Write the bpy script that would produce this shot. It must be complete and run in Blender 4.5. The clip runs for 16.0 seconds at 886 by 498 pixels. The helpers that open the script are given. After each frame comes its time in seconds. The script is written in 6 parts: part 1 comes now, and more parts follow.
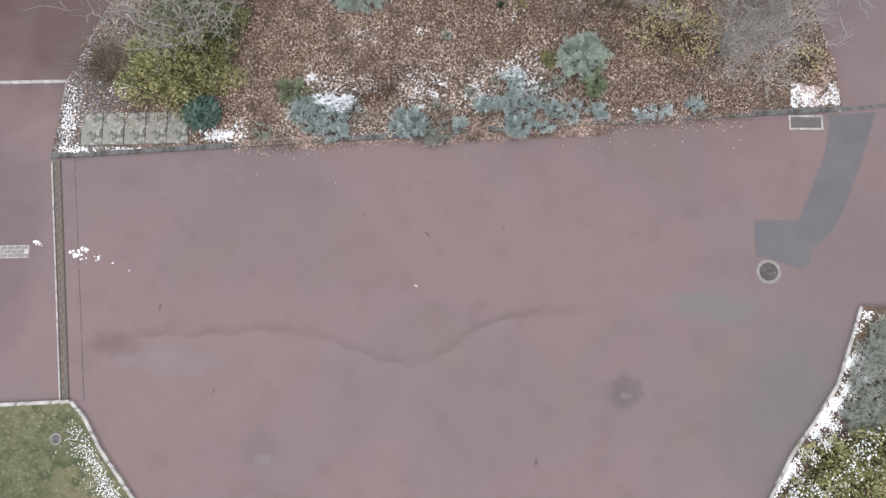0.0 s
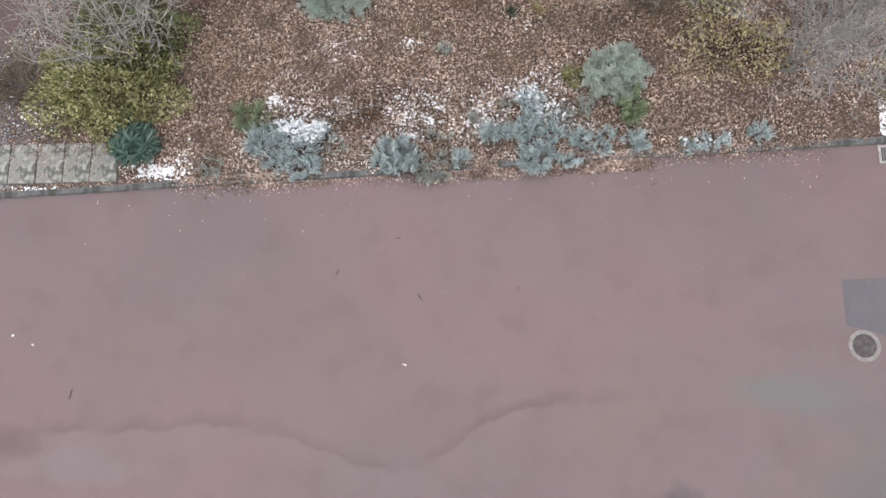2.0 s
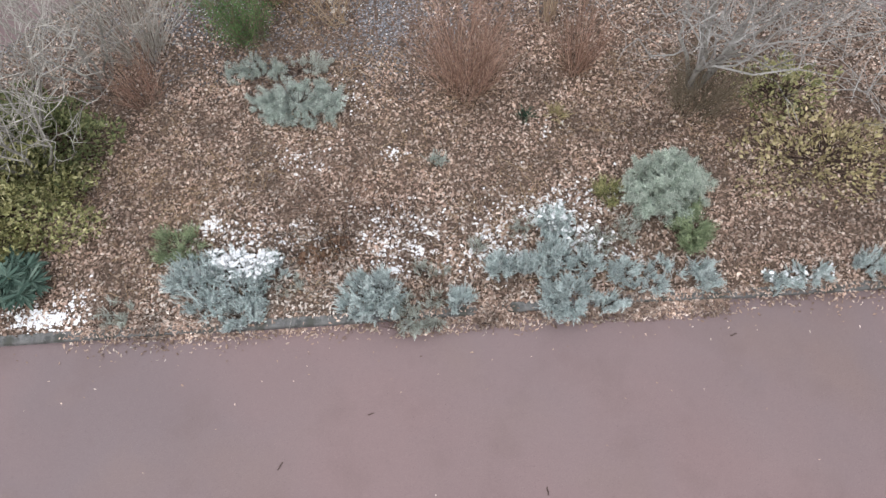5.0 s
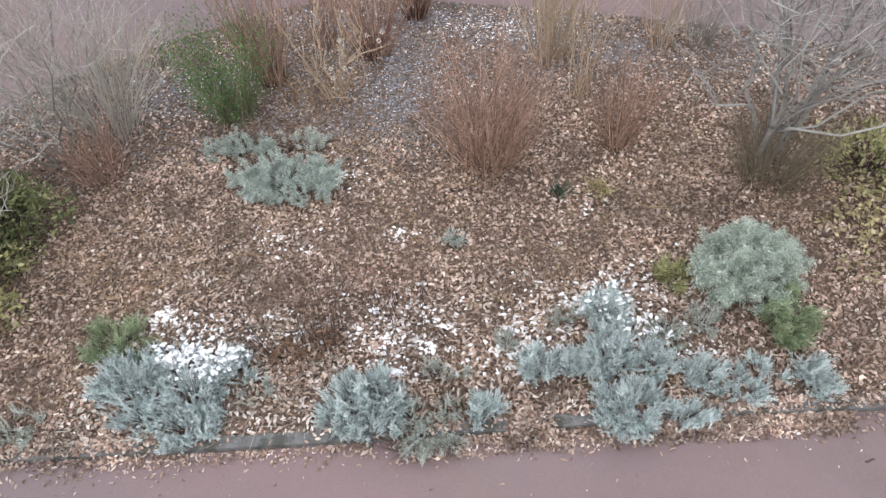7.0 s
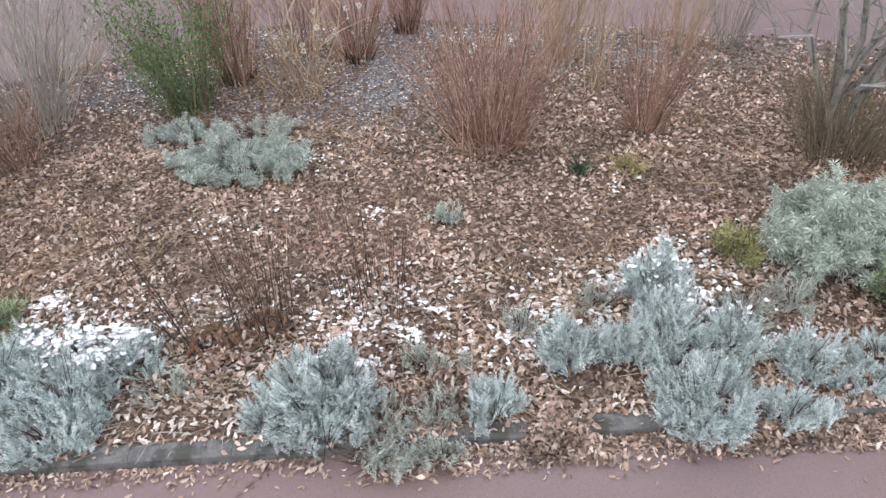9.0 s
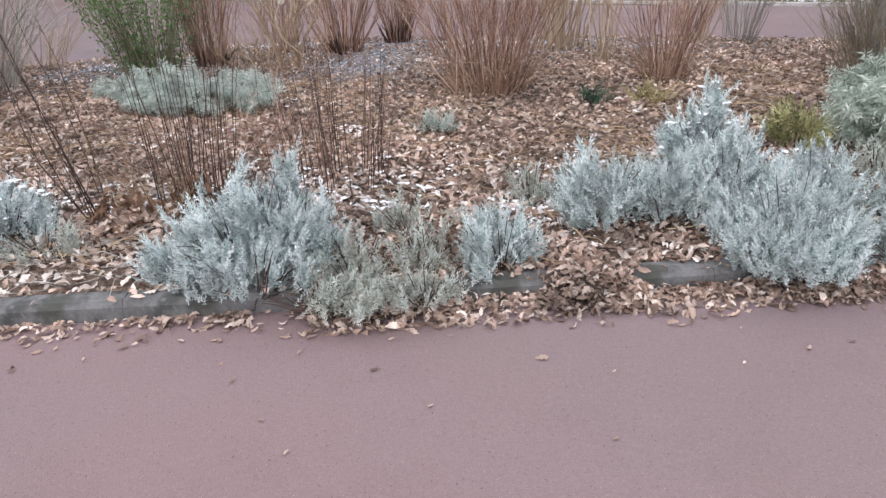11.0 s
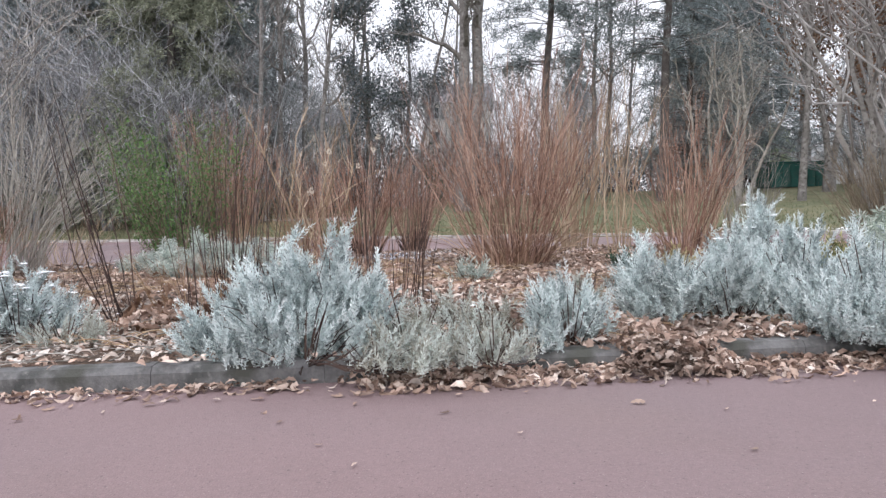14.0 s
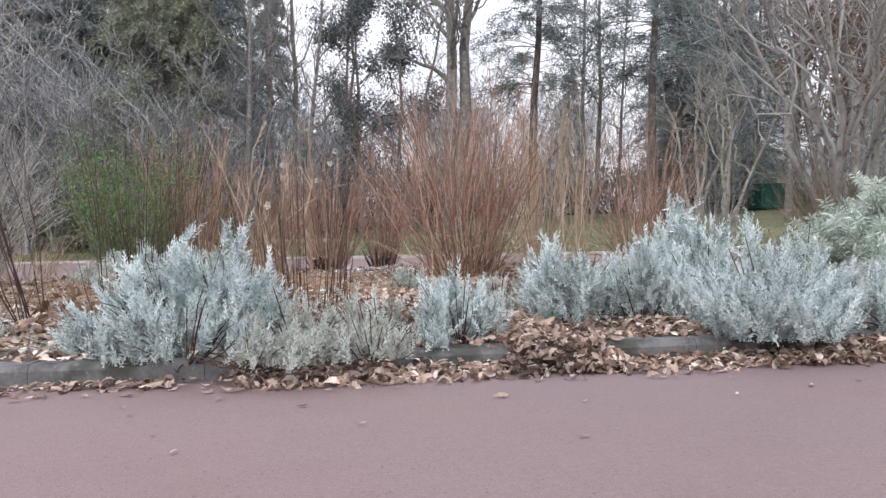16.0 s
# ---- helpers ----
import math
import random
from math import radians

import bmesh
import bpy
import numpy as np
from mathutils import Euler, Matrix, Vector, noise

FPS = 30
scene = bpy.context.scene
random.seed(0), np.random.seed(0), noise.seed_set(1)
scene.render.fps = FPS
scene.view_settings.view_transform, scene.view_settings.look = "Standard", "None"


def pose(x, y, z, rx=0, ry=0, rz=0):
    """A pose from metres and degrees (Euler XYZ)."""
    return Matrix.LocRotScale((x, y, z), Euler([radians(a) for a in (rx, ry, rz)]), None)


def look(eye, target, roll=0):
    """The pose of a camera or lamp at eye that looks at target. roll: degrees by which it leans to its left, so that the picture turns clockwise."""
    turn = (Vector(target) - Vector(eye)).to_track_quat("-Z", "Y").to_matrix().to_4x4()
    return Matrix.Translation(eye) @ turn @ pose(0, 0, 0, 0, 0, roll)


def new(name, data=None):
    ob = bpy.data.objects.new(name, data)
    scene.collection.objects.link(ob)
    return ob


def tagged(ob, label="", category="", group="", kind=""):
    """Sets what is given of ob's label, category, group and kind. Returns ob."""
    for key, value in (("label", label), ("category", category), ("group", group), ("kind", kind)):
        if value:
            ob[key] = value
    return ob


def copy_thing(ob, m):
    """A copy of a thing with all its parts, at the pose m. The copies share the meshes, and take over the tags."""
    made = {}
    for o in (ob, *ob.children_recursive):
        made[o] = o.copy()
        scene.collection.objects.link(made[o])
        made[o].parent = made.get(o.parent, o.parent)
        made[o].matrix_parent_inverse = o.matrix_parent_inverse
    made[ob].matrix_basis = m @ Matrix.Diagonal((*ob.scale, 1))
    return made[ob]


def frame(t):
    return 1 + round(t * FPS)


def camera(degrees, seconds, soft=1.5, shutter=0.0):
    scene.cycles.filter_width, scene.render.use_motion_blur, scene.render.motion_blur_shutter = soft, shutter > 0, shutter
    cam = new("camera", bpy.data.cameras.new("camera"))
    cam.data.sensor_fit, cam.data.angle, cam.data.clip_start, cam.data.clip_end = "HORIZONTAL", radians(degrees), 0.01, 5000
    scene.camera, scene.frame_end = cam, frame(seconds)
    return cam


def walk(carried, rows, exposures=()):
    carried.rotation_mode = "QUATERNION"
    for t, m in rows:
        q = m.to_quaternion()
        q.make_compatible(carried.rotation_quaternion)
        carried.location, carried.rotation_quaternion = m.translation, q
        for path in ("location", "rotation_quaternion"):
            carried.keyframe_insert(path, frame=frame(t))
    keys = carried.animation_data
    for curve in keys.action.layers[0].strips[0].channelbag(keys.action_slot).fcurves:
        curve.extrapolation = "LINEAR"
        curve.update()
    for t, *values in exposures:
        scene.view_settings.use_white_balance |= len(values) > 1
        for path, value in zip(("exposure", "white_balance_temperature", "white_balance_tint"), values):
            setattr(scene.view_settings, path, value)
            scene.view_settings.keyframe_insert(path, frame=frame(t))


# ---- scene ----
cam = camera(63.3, 16.0, soft=1.4)
PATH = [
    (0, (1.165, -1.719, 21.488), (1.076, -1.426, 19.511), -14.1),
    (0.5, (1.08, -1.411, 20.471), (0.993, -1.087, 18.5), -12.4),
    (1, (0.984, -1.113, 19.321), (0.898, -0.755, 17.356), -10.8),
    (1.5, (0.941, -0.852, 18.034), (0.856, -0.454, 16.076), -9.4),
    (2, (0.951, -0.602, 16.73), (0.862, -0.172, 14.778), -9.1),
    (2.5, (0.92, -0.251, 15.473), (0.83, 0.189, 13.524), -9.2),
    (3, (0.936, 0.042, 14.282), (0.836, 0.521, 12.342), -9.4),
    (3.5, (0.962, 0.24, 13.385), (0.859, 0.816, 11.473), -7.8),
    (4, (0.956, 0.312, 12.9), (0.854, 1.002, 11.026), -6.1),
    (4.5, (0.953, 0.413, 12.391), (0.845, 1.208, 10.558), -5.4),
    (4.7, (0.934, 0.508, 12.216), (0.825, 1.33, 10.397), -5.3),
    (6.8, (0.686, 0.814, 8.899), (0.531, 2.078, 7.357), -4.6),
    (7, (0.643, 0.894, 8.583), (0.491, 2.186, 7.064), -4.3),
    (7.5, (0.544, 0.964, 7.737), (0.4, 2.335, 6.288), -3.6),
    (8, (0.495, 1.028, 6.853), (0.353, 2.476, 5.481), -3.2),
    (8.5, (0.511, 1.092, 5.978), (0.367, 2.611, 4.685), -3.2),
    (9, (0.523, 1.158, 5.098), (0.381, 2.746, 3.89), -3.0),
    (9.5, (0.529, 1.205, 4.234), (0.386, 2.854, 3.111), -2.9),
    (10, (0.489, 1.228, 3.334), (0.355, 2.936, 2.302), -2.5),
    (10.2, (0.484, 1.242, 2.966), (0.352, 2.972, 1.971), -2.4),
    (12.3, (0.31, 1.225, 1.635), (0.188, 3.146, 1.092), -2.0),
    (12.5, (0.261, 1.206, 1.512), (0.144, 3.141, 1.019), -1.9),
    (13, (0.157, 1.195, 1.238), (0.045, 3.158, 0.872), -1.9),
    (13.5, (0.075, 1.186, 1.051), (-0.028, 3.168, 0.808), -1.7),
    (14, (0.033, 1.189, 0.918), (-0.064, 3.183, 0.8), -1.7),
    (14.5, (0.051, 1.212, 0.846), (-0.045, 3.209, 0.793), -1.8),
    (15, (0.239, 1.219, 0.795), (0.141, 3.216, 0.745), -1.8),
    (15.5, (0.495, 1.236, 0.762), (0.396, 3.233, 0.712), -1.8),
    (16, (0.659, 1.238, 0.75), (0.559, 3.235, 0.7), -1.8),
]
walk(cam, [(t, look(eye, target, roll)) for t, eye, target, roll in PATH],
     [(0, -0.1, 6550, 10), (4.5, -0.03, 6600, 10), (7, 0.13, 6480, 10), (10, 0.17, 6430, 13), (12.5, 0.2, 6420, 13.5), (16, 0.2, 6420, 13.5)])

# ---- world, sun ----
world = bpy.data.worlds.new("overcast_sky")
scene.world = world
world.use_nodes = True
wn, wl = world.node_tree.nodes, world.node_tree.links
wn.clear()
w_out = wn.new("ShaderNodeOutputWorld")
w_bg = wn.new("ShaderNodeBackground")
w_sky = wn.new("ShaderNodeTexSky")
w_sky.sky_type, w_sky.sun_disc = "NISHITA", False
w_sky.sun_elevation, w_sky.sun_rotation = radians(38), radians(200)
w_sky.dust_density, w_sky.ozone_density = 4.0, 1.0
w_geo = wn.new("ShaderNodeTexCoord")
w_sep = wn.new("ShaderNodeSeparateXYZ")
w_ramp = wn.new("ShaderNodeMapRange")           # cloud cover: brighter overhead than at the horizon
w_ramp.inputs[1].default_value, w_ramp.inputs[2].default_value = 0.0, 1.0
w_ramp.inputs[3].default_value, w_ramp.inputs[4].default_value = 6.2, 14.0
w_noise = wn.new("ShaderNodeTexNoise")
w_noise.inputs["Scale"].default_value, w_noise.inputs["Detail"].default_value = 2.2, 4
w_nr = wn.new("ShaderNodeMapRange")
w_nr.inputs[3].default_value, w_nr.inputs[4].default_value = 0.9, 1.1
w_mul = wn.new("ShaderNodeMath"); w_mul.operation = "MULTIPLY"
w_col = wn.new("ShaderNodeMix"); w_col.data_type = "RGBA"; w_col.blend_type = "MULTIPLY"
w_col.inputs[0].default_value = 1.0
w_col.inputs[6].default_value = (0.955, 0.975, 1.03, 1)
w_mix = wn.new("ShaderNodeMix"); w_mix.data_type = "RGBA"
w_mix.inputs[0].default_value = 0.9
wl.new(w_geo.outputs["Generated"], w_sep.inputs[0])
wl.new(w_geo.outputs["Generated"], w_noise.inputs["Vector"])
wl.new(w_sep.outputs["Z"], w_ramp.inputs[0])
wl.new(w_noise.outputs[0], w_nr.inputs[0])
wl.new(w_ramp.outputs[0], w_mul.inputs[0]); wl.new(w_nr.outputs[0], w_mul.inputs[1])
wl.new(w_mul.outputs[0], w_col.inputs[7])
wl.new(w_sky.outputs[0], w_mix.inputs[6]); wl.new(w_col.outputs[2], w_mix.inputs[7])
wl.new(w_mix.outputs[2], w_bg.inputs[0])
w_bg.inputs[1].default_value = 0.15
wl.new(w_bg.outputs[0], w_out.inputs[0])
sun = new("sun", bpy.data.lights.new("sun", "SUN"))
sun.data.energy, sun.data.angle, sun.data.color = 0.6, radians(25), (1.0, 0.96, 0.9)
sun.matrix_world = look((-10, -20, 28), (0, 6, 0))

# ---- helpers of this scene ----
rng = np.random.default_rng(7)


def material(name, colour, rough=0.85, spots=(), scale=6.0, vary=0.25, bump=0.3, bump_scale=60.0, island=None, metal=0.0, translucent=0.0, fine=True):
    """Colour with two scales of variation and relief. spots: (colour, scale, low, high) laid over it by noise. island: colours picked piece by piece."""
    m = bpy.data.materials.new(name)
    m.use_nodes = True
    n, l = m.node_tree.nodes, m.node_tree.links
    b = n["Principled BSDF"]
    b.inputs["Roughness"].default_value, b.inputs["Metallic"].default_value = rough, metal
    b.inputs["Specular IOR Level"].default_value = 0.3
    co = n.new("ShaderNodeTexCoord")
    if island:
        geo = n.new("ShaderNodeNewGeometry")
        ramp = n.new("ShaderNodeValToRGB")
        e = ramp.color_ramp.elements
        while len(e) < len(island):
            e.new(0.5)
        for i, c in enumerate(island):
            e[i].position, e[i].color = i / max(1, len(island) - 1), (*c, 1)
        l.new(geo.outputs["Random Per Island"], ramp.inputs[0])
        col = ramp.outputs[0]
    else:
        rgb = n.new("ShaderNodeRGB")
        rgb.outputs[0].default_value = (*colour, 1)
        col = rgb.outputs[0]
    layers = [(scale, vary)] + ([(scale * 9, vary * 0.8)] if fine else [])
    for s, v in layers:
        nz = n.new("ShaderNodeTexNoise")
        nz.inputs["Scale"].default_value, nz.inputs["Detail"].default_value = s, 3
        l.new(co.outputs["Object"], nz.inputs["Vector"])
        mr = n.new("ShaderNodeMapRange")
        mr.inputs[1].default_value, mr.inputs[2].default_value = 0.3, 0.7
        mr.inputs[3].default_value, mr.inputs[4].default_value = 1 - v, 1 + v
        l.new(nz.outputs[0], mr.inputs[0])
        mx = n.new("ShaderNodeMix"); mx.data_type = "RGBA"; mx.blend_type = "MULTIPLY"
        mx.inputs[0].default_value = 1
        l.new(col, mx.inputs[6]); l.new(mr.outputs[0], mx.inputs[7])
        col = mx.outputs[2]
    for c, s, lo, hi in spots:
        nz = n.new("ShaderNodeTexNoise")
        nz.inputs["Scale"].default_value, nz.inputs["Detail"].default_value = s, 5
        l.new(co.outputs["Object"], nz.inputs["Vector"])
        mr = n.new("ShaderNodeMapRange")
        mr.inputs[1].default_value, mr.inputs[2].default_value = lo, hi
        l.new(nz.outputs[0], mr.inputs[0])
        mx = n.new("ShaderNodeMix"); mx.data_type = "RGBA"
        mx.inputs[7].default_value = (*c, 1)
        l.new(mr.outputs[0], mx.inputs[0]); l.new(col, mx.inputs[6])
        col = mx.outputs[2]
    l.new(col, b.inputs["Base Color"])
    if bump:
        nz = n.new("ShaderNodeTexNoise")
        nz.inputs["Scale"].default_value, nz.inputs["Detail"].default_value = bump_scale, 3
        l.new(co.outputs["Object"], nz.inputs["Vector"])
        bp = n.new("ShaderNodeBump")
        bp.inputs["Strength"].default_value, bp.inputs["Distance"].default_value = bump, 0.01
        l.new(nz.outputs[0], bp.inputs["Height"])
        l.new(bp.outputs[0], b.inputs["Normal"])
    if translucent:
        tr = n.new("ShaderNodeBsdfTranslucent")
        l.new(col, tr.inputs["Color"])
        ms = n.new("ShaderNodeMixShader")
        ms.inputs[0].default_value = translucent
        l.new(b.outputs[0], ms.inputs[1]); l.new(tr.outputs[0], ms.inputs[2])
        l.new(ms.outputs[0], n["Material Output"].inputs["Surface"])
    return m


def mesh_of(name, V, F, mat, smooth=False):
    """A mesh from arrays of vertices and of triangles or quads."""
    V, F = np.asarray(V, dtype=np.float32), np.asarray(F, dtype=np.int32)
    me = bpy.data.meshes.new(name)
    k = F.shape[1]
    me.vertices.add(len(V)); me.loops.add(F.size); me.polygons.add(len(F))
    me.vertices.foreach_set("co", V.ravel())
    me.loops.foreach_set("vertex_index", F.ravel())
    me.polygons.foreach_set("loop_start", np.arange(0, F.size, k, dtype=np.int32))
    me.polygons.foreach_set("use_smooth", np.full(len(F), smooth))
    me.update(calc_edges=True)
    me.validate()
    me.materials.append(mat)
    return me


def from_bm(name, bm, mat, smooth=False):
    me = bpy.data.meshes.new(name)
    bmesh.ops.recalc_face_normals(bm, faces=bm.faces)
    bm.to_mesh(me)
    bm.free()
    if smooth:
        me.polygons.foreach_set("use_smooth", np.full(len(me.polygons), True))
    me.materials.append(mat)
    return me


MANY_PIECED = ("twig", "bough", "stem", "crown", "foliage", "woody_stem", "stool")


def part(name, me, parent, label="", kind="", at=None):
    ob = new(name, me)
    ob.parent = parent
    if at is not None:
        ob.matrix_basis = at
    if name in MANY_PIECED:
        kind = "stuff"
    return tagged(ob, label, "", "", kind)


def thing(name, at, label, category, group="", kind=""):
    ob = new(name)
    ob.empty_display_size = 0.1
    ob.matrix_basis = at
    return tagged(ob, label, category, group, kind)


def join(items):
    """Several (V, F) of the same corner count as one."""
    Vs, Fs, k = [], [], 0
    for V, F in items:
        Vs.append(V); Fs.append(np.asarray(F) + k)
        k += len(V)
    return np.concatenate(Vs), np.concatenate(Fs)


def tubes(P, R, sides=3):
    """Tapered tubes along n paths of k points: P (n, k, 3), R (n, k). Quads."""
    n, k, _ = P.shape
    d = np.gradient(P, axis=1)
    d /= np.linalg.norm(d, axis=2, keepdims=True) + 1e-9
    ref = np.where(np.abs(d[..., 2:3]) > 0.9, np.array([1.0, 0, 0]), np.array([0, 0, 1.0]))
    u = np.cross(d, ref); u /= np.linalg.norm(u, axis=2, keepdims=True) + 1e-9
    v = np.cross(d, u)
    a = np.arange(sides) * 2 * np.pi / sides
    V = P[:, :, None, :] + R[:, :, None, None] * (u[:, :, None, :] * np.cos(a)[None, None, :, None] + v[:, :, None, :] * np.sin(a)[None, None, :, None])
    idx = np.arange(n * k * sides).reshape(n, k, sides)
    q = np.stack([idx[:, :-1], np.roll(idx, -1, 2)[:, :-1], np.roll(idx, -1, 2)[:, 1:], idx[:, 1:]], -1)
    return V.reshape(-1, 3), q.reshape(-1, 4)


def frames(D, spin):
    """Turns (n, 3, 3) whose local y lies along D, spun about it."""
    D = D / (np.linalg.norm(D, axis=1, keepdims=True) + 1e-9)
    ref = np.where(np.abs(D[:, 2:3]) > 0.95, np.array([1.0, 0, 0]), np.array([0, 0, 1.0]))
    x = np.cross(D, ref); x /= np.linalg.norm(x, axis=1, keepdims=True) + 1e-9
    z = np.cross(x, D)
    c, s = np.cos(spin)[:, None], np.sin(spin)[:, None]
    return np.stack([x * c + z * s, D, -x * s + z * c], 2)


def scatter(tv, tf, M, pos, size):
    """Copies of one small shape, joined."""
    n = len(pos)
    V = np.einsum("nij,kj->nki", M, tv) * np.asarray(size).reshape(-1, 1, 1) + pos[:, None, :]
    F = tf[None] + (np.arange(n) * len(tv))[:, None, None]
    return V.reshape(-1, 3), F.reshape(-1, tf.shape[1])


def unit(n):
    v = rng.normal(size=(n, 3))
    return v / np.linalg.norm(v, axis=1, keepdims=True)


def wave(x, y, s=1.0, k=0.0):
    """A smooth uneven field for heights, about -1 to 1."""
    return (np.sin(x * 1.7 * s + 1.3 + k) * np.cos(y * 1.9 * s - 0.4 + k) + 0.6 * np.sin(x * 3.9 * s - y * 2.7 * s + 2 * k) + 0.4 * np.cos(x * 7.1 * s + y * 6.3 * s + k)) / 2.0


# ---- materials ----
MAT_PALECONC = material("pale_concrete", (0.45, 0.43, 0.42), 0.9, [((0.25, 0.23, 0.22), 6, 0.5, 0.65)], 4, 0.2, 0.5, 90)
MAT_ROSETTE = material("blue_green_rosette", (0.1, 0.16, 0.13), 0.6, (), 3.5, 0.2, 0.0, island=[(0.06, 0.11, 0.088), (0.1, 0.165, 0.135), (0.17, 0.24, 0.2)], translucent=0.15, fine=False)
MAT_OLIVESTEM = material("olive_brown_twigs", (0.2, 0.165, 0.12), 0.85, (), 6, 0.2, 0.0, island=[(0.12, 0.1, 0.07), (0.21, 0.17, 0.125), (0.32, 0.27, 0.2)], fine=False)
MAT_GREYBARK = material("smooth_grey_bark", (0.27, 0.26, 0.24), 0.9, [((0.38, 0.37, 0.35), 5, 0.5, 0.65), ((0.13, 0.12, 0.11), 10, 0.54, 0.65)], 3, 0.2, 0.6, 40)
MAT_TANGLE = material("silver_grey_twigs", (0.3, 0.3, 0.3), 0.85, (), 6, 0.2, 0.0, island=[(0.13, 0.133, 0.14), (0.29, 0.298, 0.31), (0.52, 0.54, 0.57)], fine=False)
MAT_SOIL = material("leaf_mould", (0.13, 0.092, 0.07), 0.95, [((0.24, 0.175, 0.135), 14, 0.5, 0.65), ((0.055, 0.04, 0.033), 30, 0.5, 0.62)], 3, 0.35, 1.0, 45)
MAT_KERB = material("kerb_concrete", (0.15, 0.15, 0.151), 0.9, [((0.075, 0.078, 0.076), 7, 0.48, 0.66), ((0.19, 0.19, 0.185), 25, 0.57, 0.7), ((0.075, 0.077, 0.068), 3, 0.55, 0.68)], 4, 0.2, 0.5, 90)
MAT_SLAB = material("weathered_slab", (0.285, 0.28, 0.255), 0.9, [((0.13, 0.132, 0.118), 2.6, 0.5, 0.57), ((0.37, 0.37, 0.345), 7, 0.55, 0.65), ((0.16, 0.165, 0.13), 16, 0.6, 0.68)], 3, 0.2, 0.5, 70)
MAT_SNOW = material("old_snow", (0.86, 0.87, 0.9), 0.6, (), 9, 0.05, 0.5, 60)
MAT_LAWN = material("winter_grass", (0.125, 0.135, 0.075), 0.95, [((0.19, 0.175, 0.105), 0.4, 0.45, 0.65), ((0.08, 0.095, 0.05), 2.5, 0.5, 0.65), ((0.25, 0.22, 0.15), 8, 0.56, 0.7)], 1.2, 0.25, 1.0, 35)
MAT_IRON = material("dull_iron", (0.09, 0.085, 0.08), 0.6, [((0.16, 0.1, 0.06), 20, 0.5, 0.7)], 10, 0.2, 0.4, 120, metal=0.5)
MAT_GALV = material("galvanised_grate", (0.2, 0.195, 0.19), 0.55, [((0.2, 0.16, 0.12), 20, 0.5, 0.7)], 10, 0.2, 0.3, 120, metal=0.4)
MAT_DRAIN = material("silted_drain_grate", (0.17, 0.145, 0.125), 0.85, [((0.11, 0.09, 0.075), 15, 0.5, 0.65)], 8, 0.25, 0.4, 100)
MAT_RING = material("cover_surround", (0.27, 0.25, 0.24), 0.9, (), 8, 0.2, 0.5, 90)
MAT_COVER = material("cover_plate", (0.105, 0.092, 0.092), 0.7, [((0.16, 0.135, 0.13), 8, 0.5, 0.7)], 8, 0.2, 0.4, 100, metal=0.2)
MAT_PATCH = material("grey_asphalt_patch", (0.138, 0.13, 0.14), 0.9, [((0.155, 0.147, 0.155), 0.8, 0.4, 0.7)], 1.5, 0.08, 0.5, 160)
MAT_LITTER = material("dead_leaves", (0.2, 0.12, 0.08), 0.8, (), 1.3, 0.45, 0.3, 70, island=[(0.15, 0.102, 0.082), (0.245, 0.172, 0.137), (0.325, 0.228, 0.182), (0.39, 0.286, 0.231), (0.45, 0.343, 0.286), (0.53, 0.428, 0.367), (0.7, 0.62, 0.56)], translucent=0.12)
MAT_CHIPS = material("stone_chips", (0.2, 0.2, 0.2), 0.85, (), 5, 0.1, 0.0, 70, island=[(0.072, 0.0738, 0.081), (0.128, 0.131, 0.143), (0.176, 0.18, 0.198), (0.24, 0.246, 0.273), (0.336, 0.353, 0.396)], fine=False)
MAT_STRAW = material("dry_straw", (0.38, 0.28, 0.18), 0.8, (), 5, 0.15, 0.0, island=[(0.2, 0.13, 0.08), (0.36, 0.25, 0.15), (0.5, 0.38, 0.25)])
MAT_SILVER = material("silver_foliage", (0.3, 0.36, 0.36), 0.8, (), 3.5, 0.2, 0.0, island=[(0.235, 0.289, 0.288), (0.54, 0.62, 0.617), (0.69, 0.763, 0.76), (0.84, 0.89, 0.888)], translucent=0.2, fine=False)
MAT_SILVER_DRY = material("dry_silver_foliage", (0.3, 0.3, 0.27), 0.85, (), 3.5, 0.2, 0.0, island=[(0.3, 0.28, 0.23), (0.46, 0.47, 0.42), (0.58, 0.62, 0.58), (0.68, 0.74, 0.71)], translucent=0.35, fine=False)
MAT_SAGE = material("blue_green_foliage", (0.2, 0.3, 0.25), 0.8, (), 3.5, 0.2, 0.0, island=[(0.3, 0.36, 0.324), (0.48, 0.54, 0.498), (0.672, 0.72, 0.678)], translucent=0.3, fine=False)
MAT_PALE = material("pale_green_foliage", (0.3, 0.4, 0.33), 0.8, (), 3.5, 0.2, 0.0, island=[(0.29, 0.36, 0.3), (0.5, 0.57, 0.505), (0.76, 0.8, 0.74)], translucent=0.3, fine=False)
MAT_GREEN = material("fresh_green_foliage", (0.08, 0.17, 0.04), 0.7, (), 3.5, 0.25, 0.0, island=[(0.055, 0.115, 0.038), (0.115, 0.215, 0.075), (0.21, 0.335, 0.135)], translucent=0.25, fine=False)
MAT_FERN = material("feathery_green_foliage", (0.12, 0.2, 0.06), 0.7, (), 3.5, 0.25, 0.0, island=[(0.19, 0.241, 0.147), (0.317, 0.391, 0.234), (0.457, 0.517, 0.351)], translucent=0.25, fine=False)
MAT_GOLD = material("yellow_green_foliage", (0.25, 0.23, 0.07), 0.65, (), 2.0, 0.3, 0.0, island=[(0.13, 0.15, 0.07), (0.27, 0.275, 0.125), (0.42, 0.41, 0.2), (0.61, 0.57, 0.345)], translucent=0.2, fine=False)
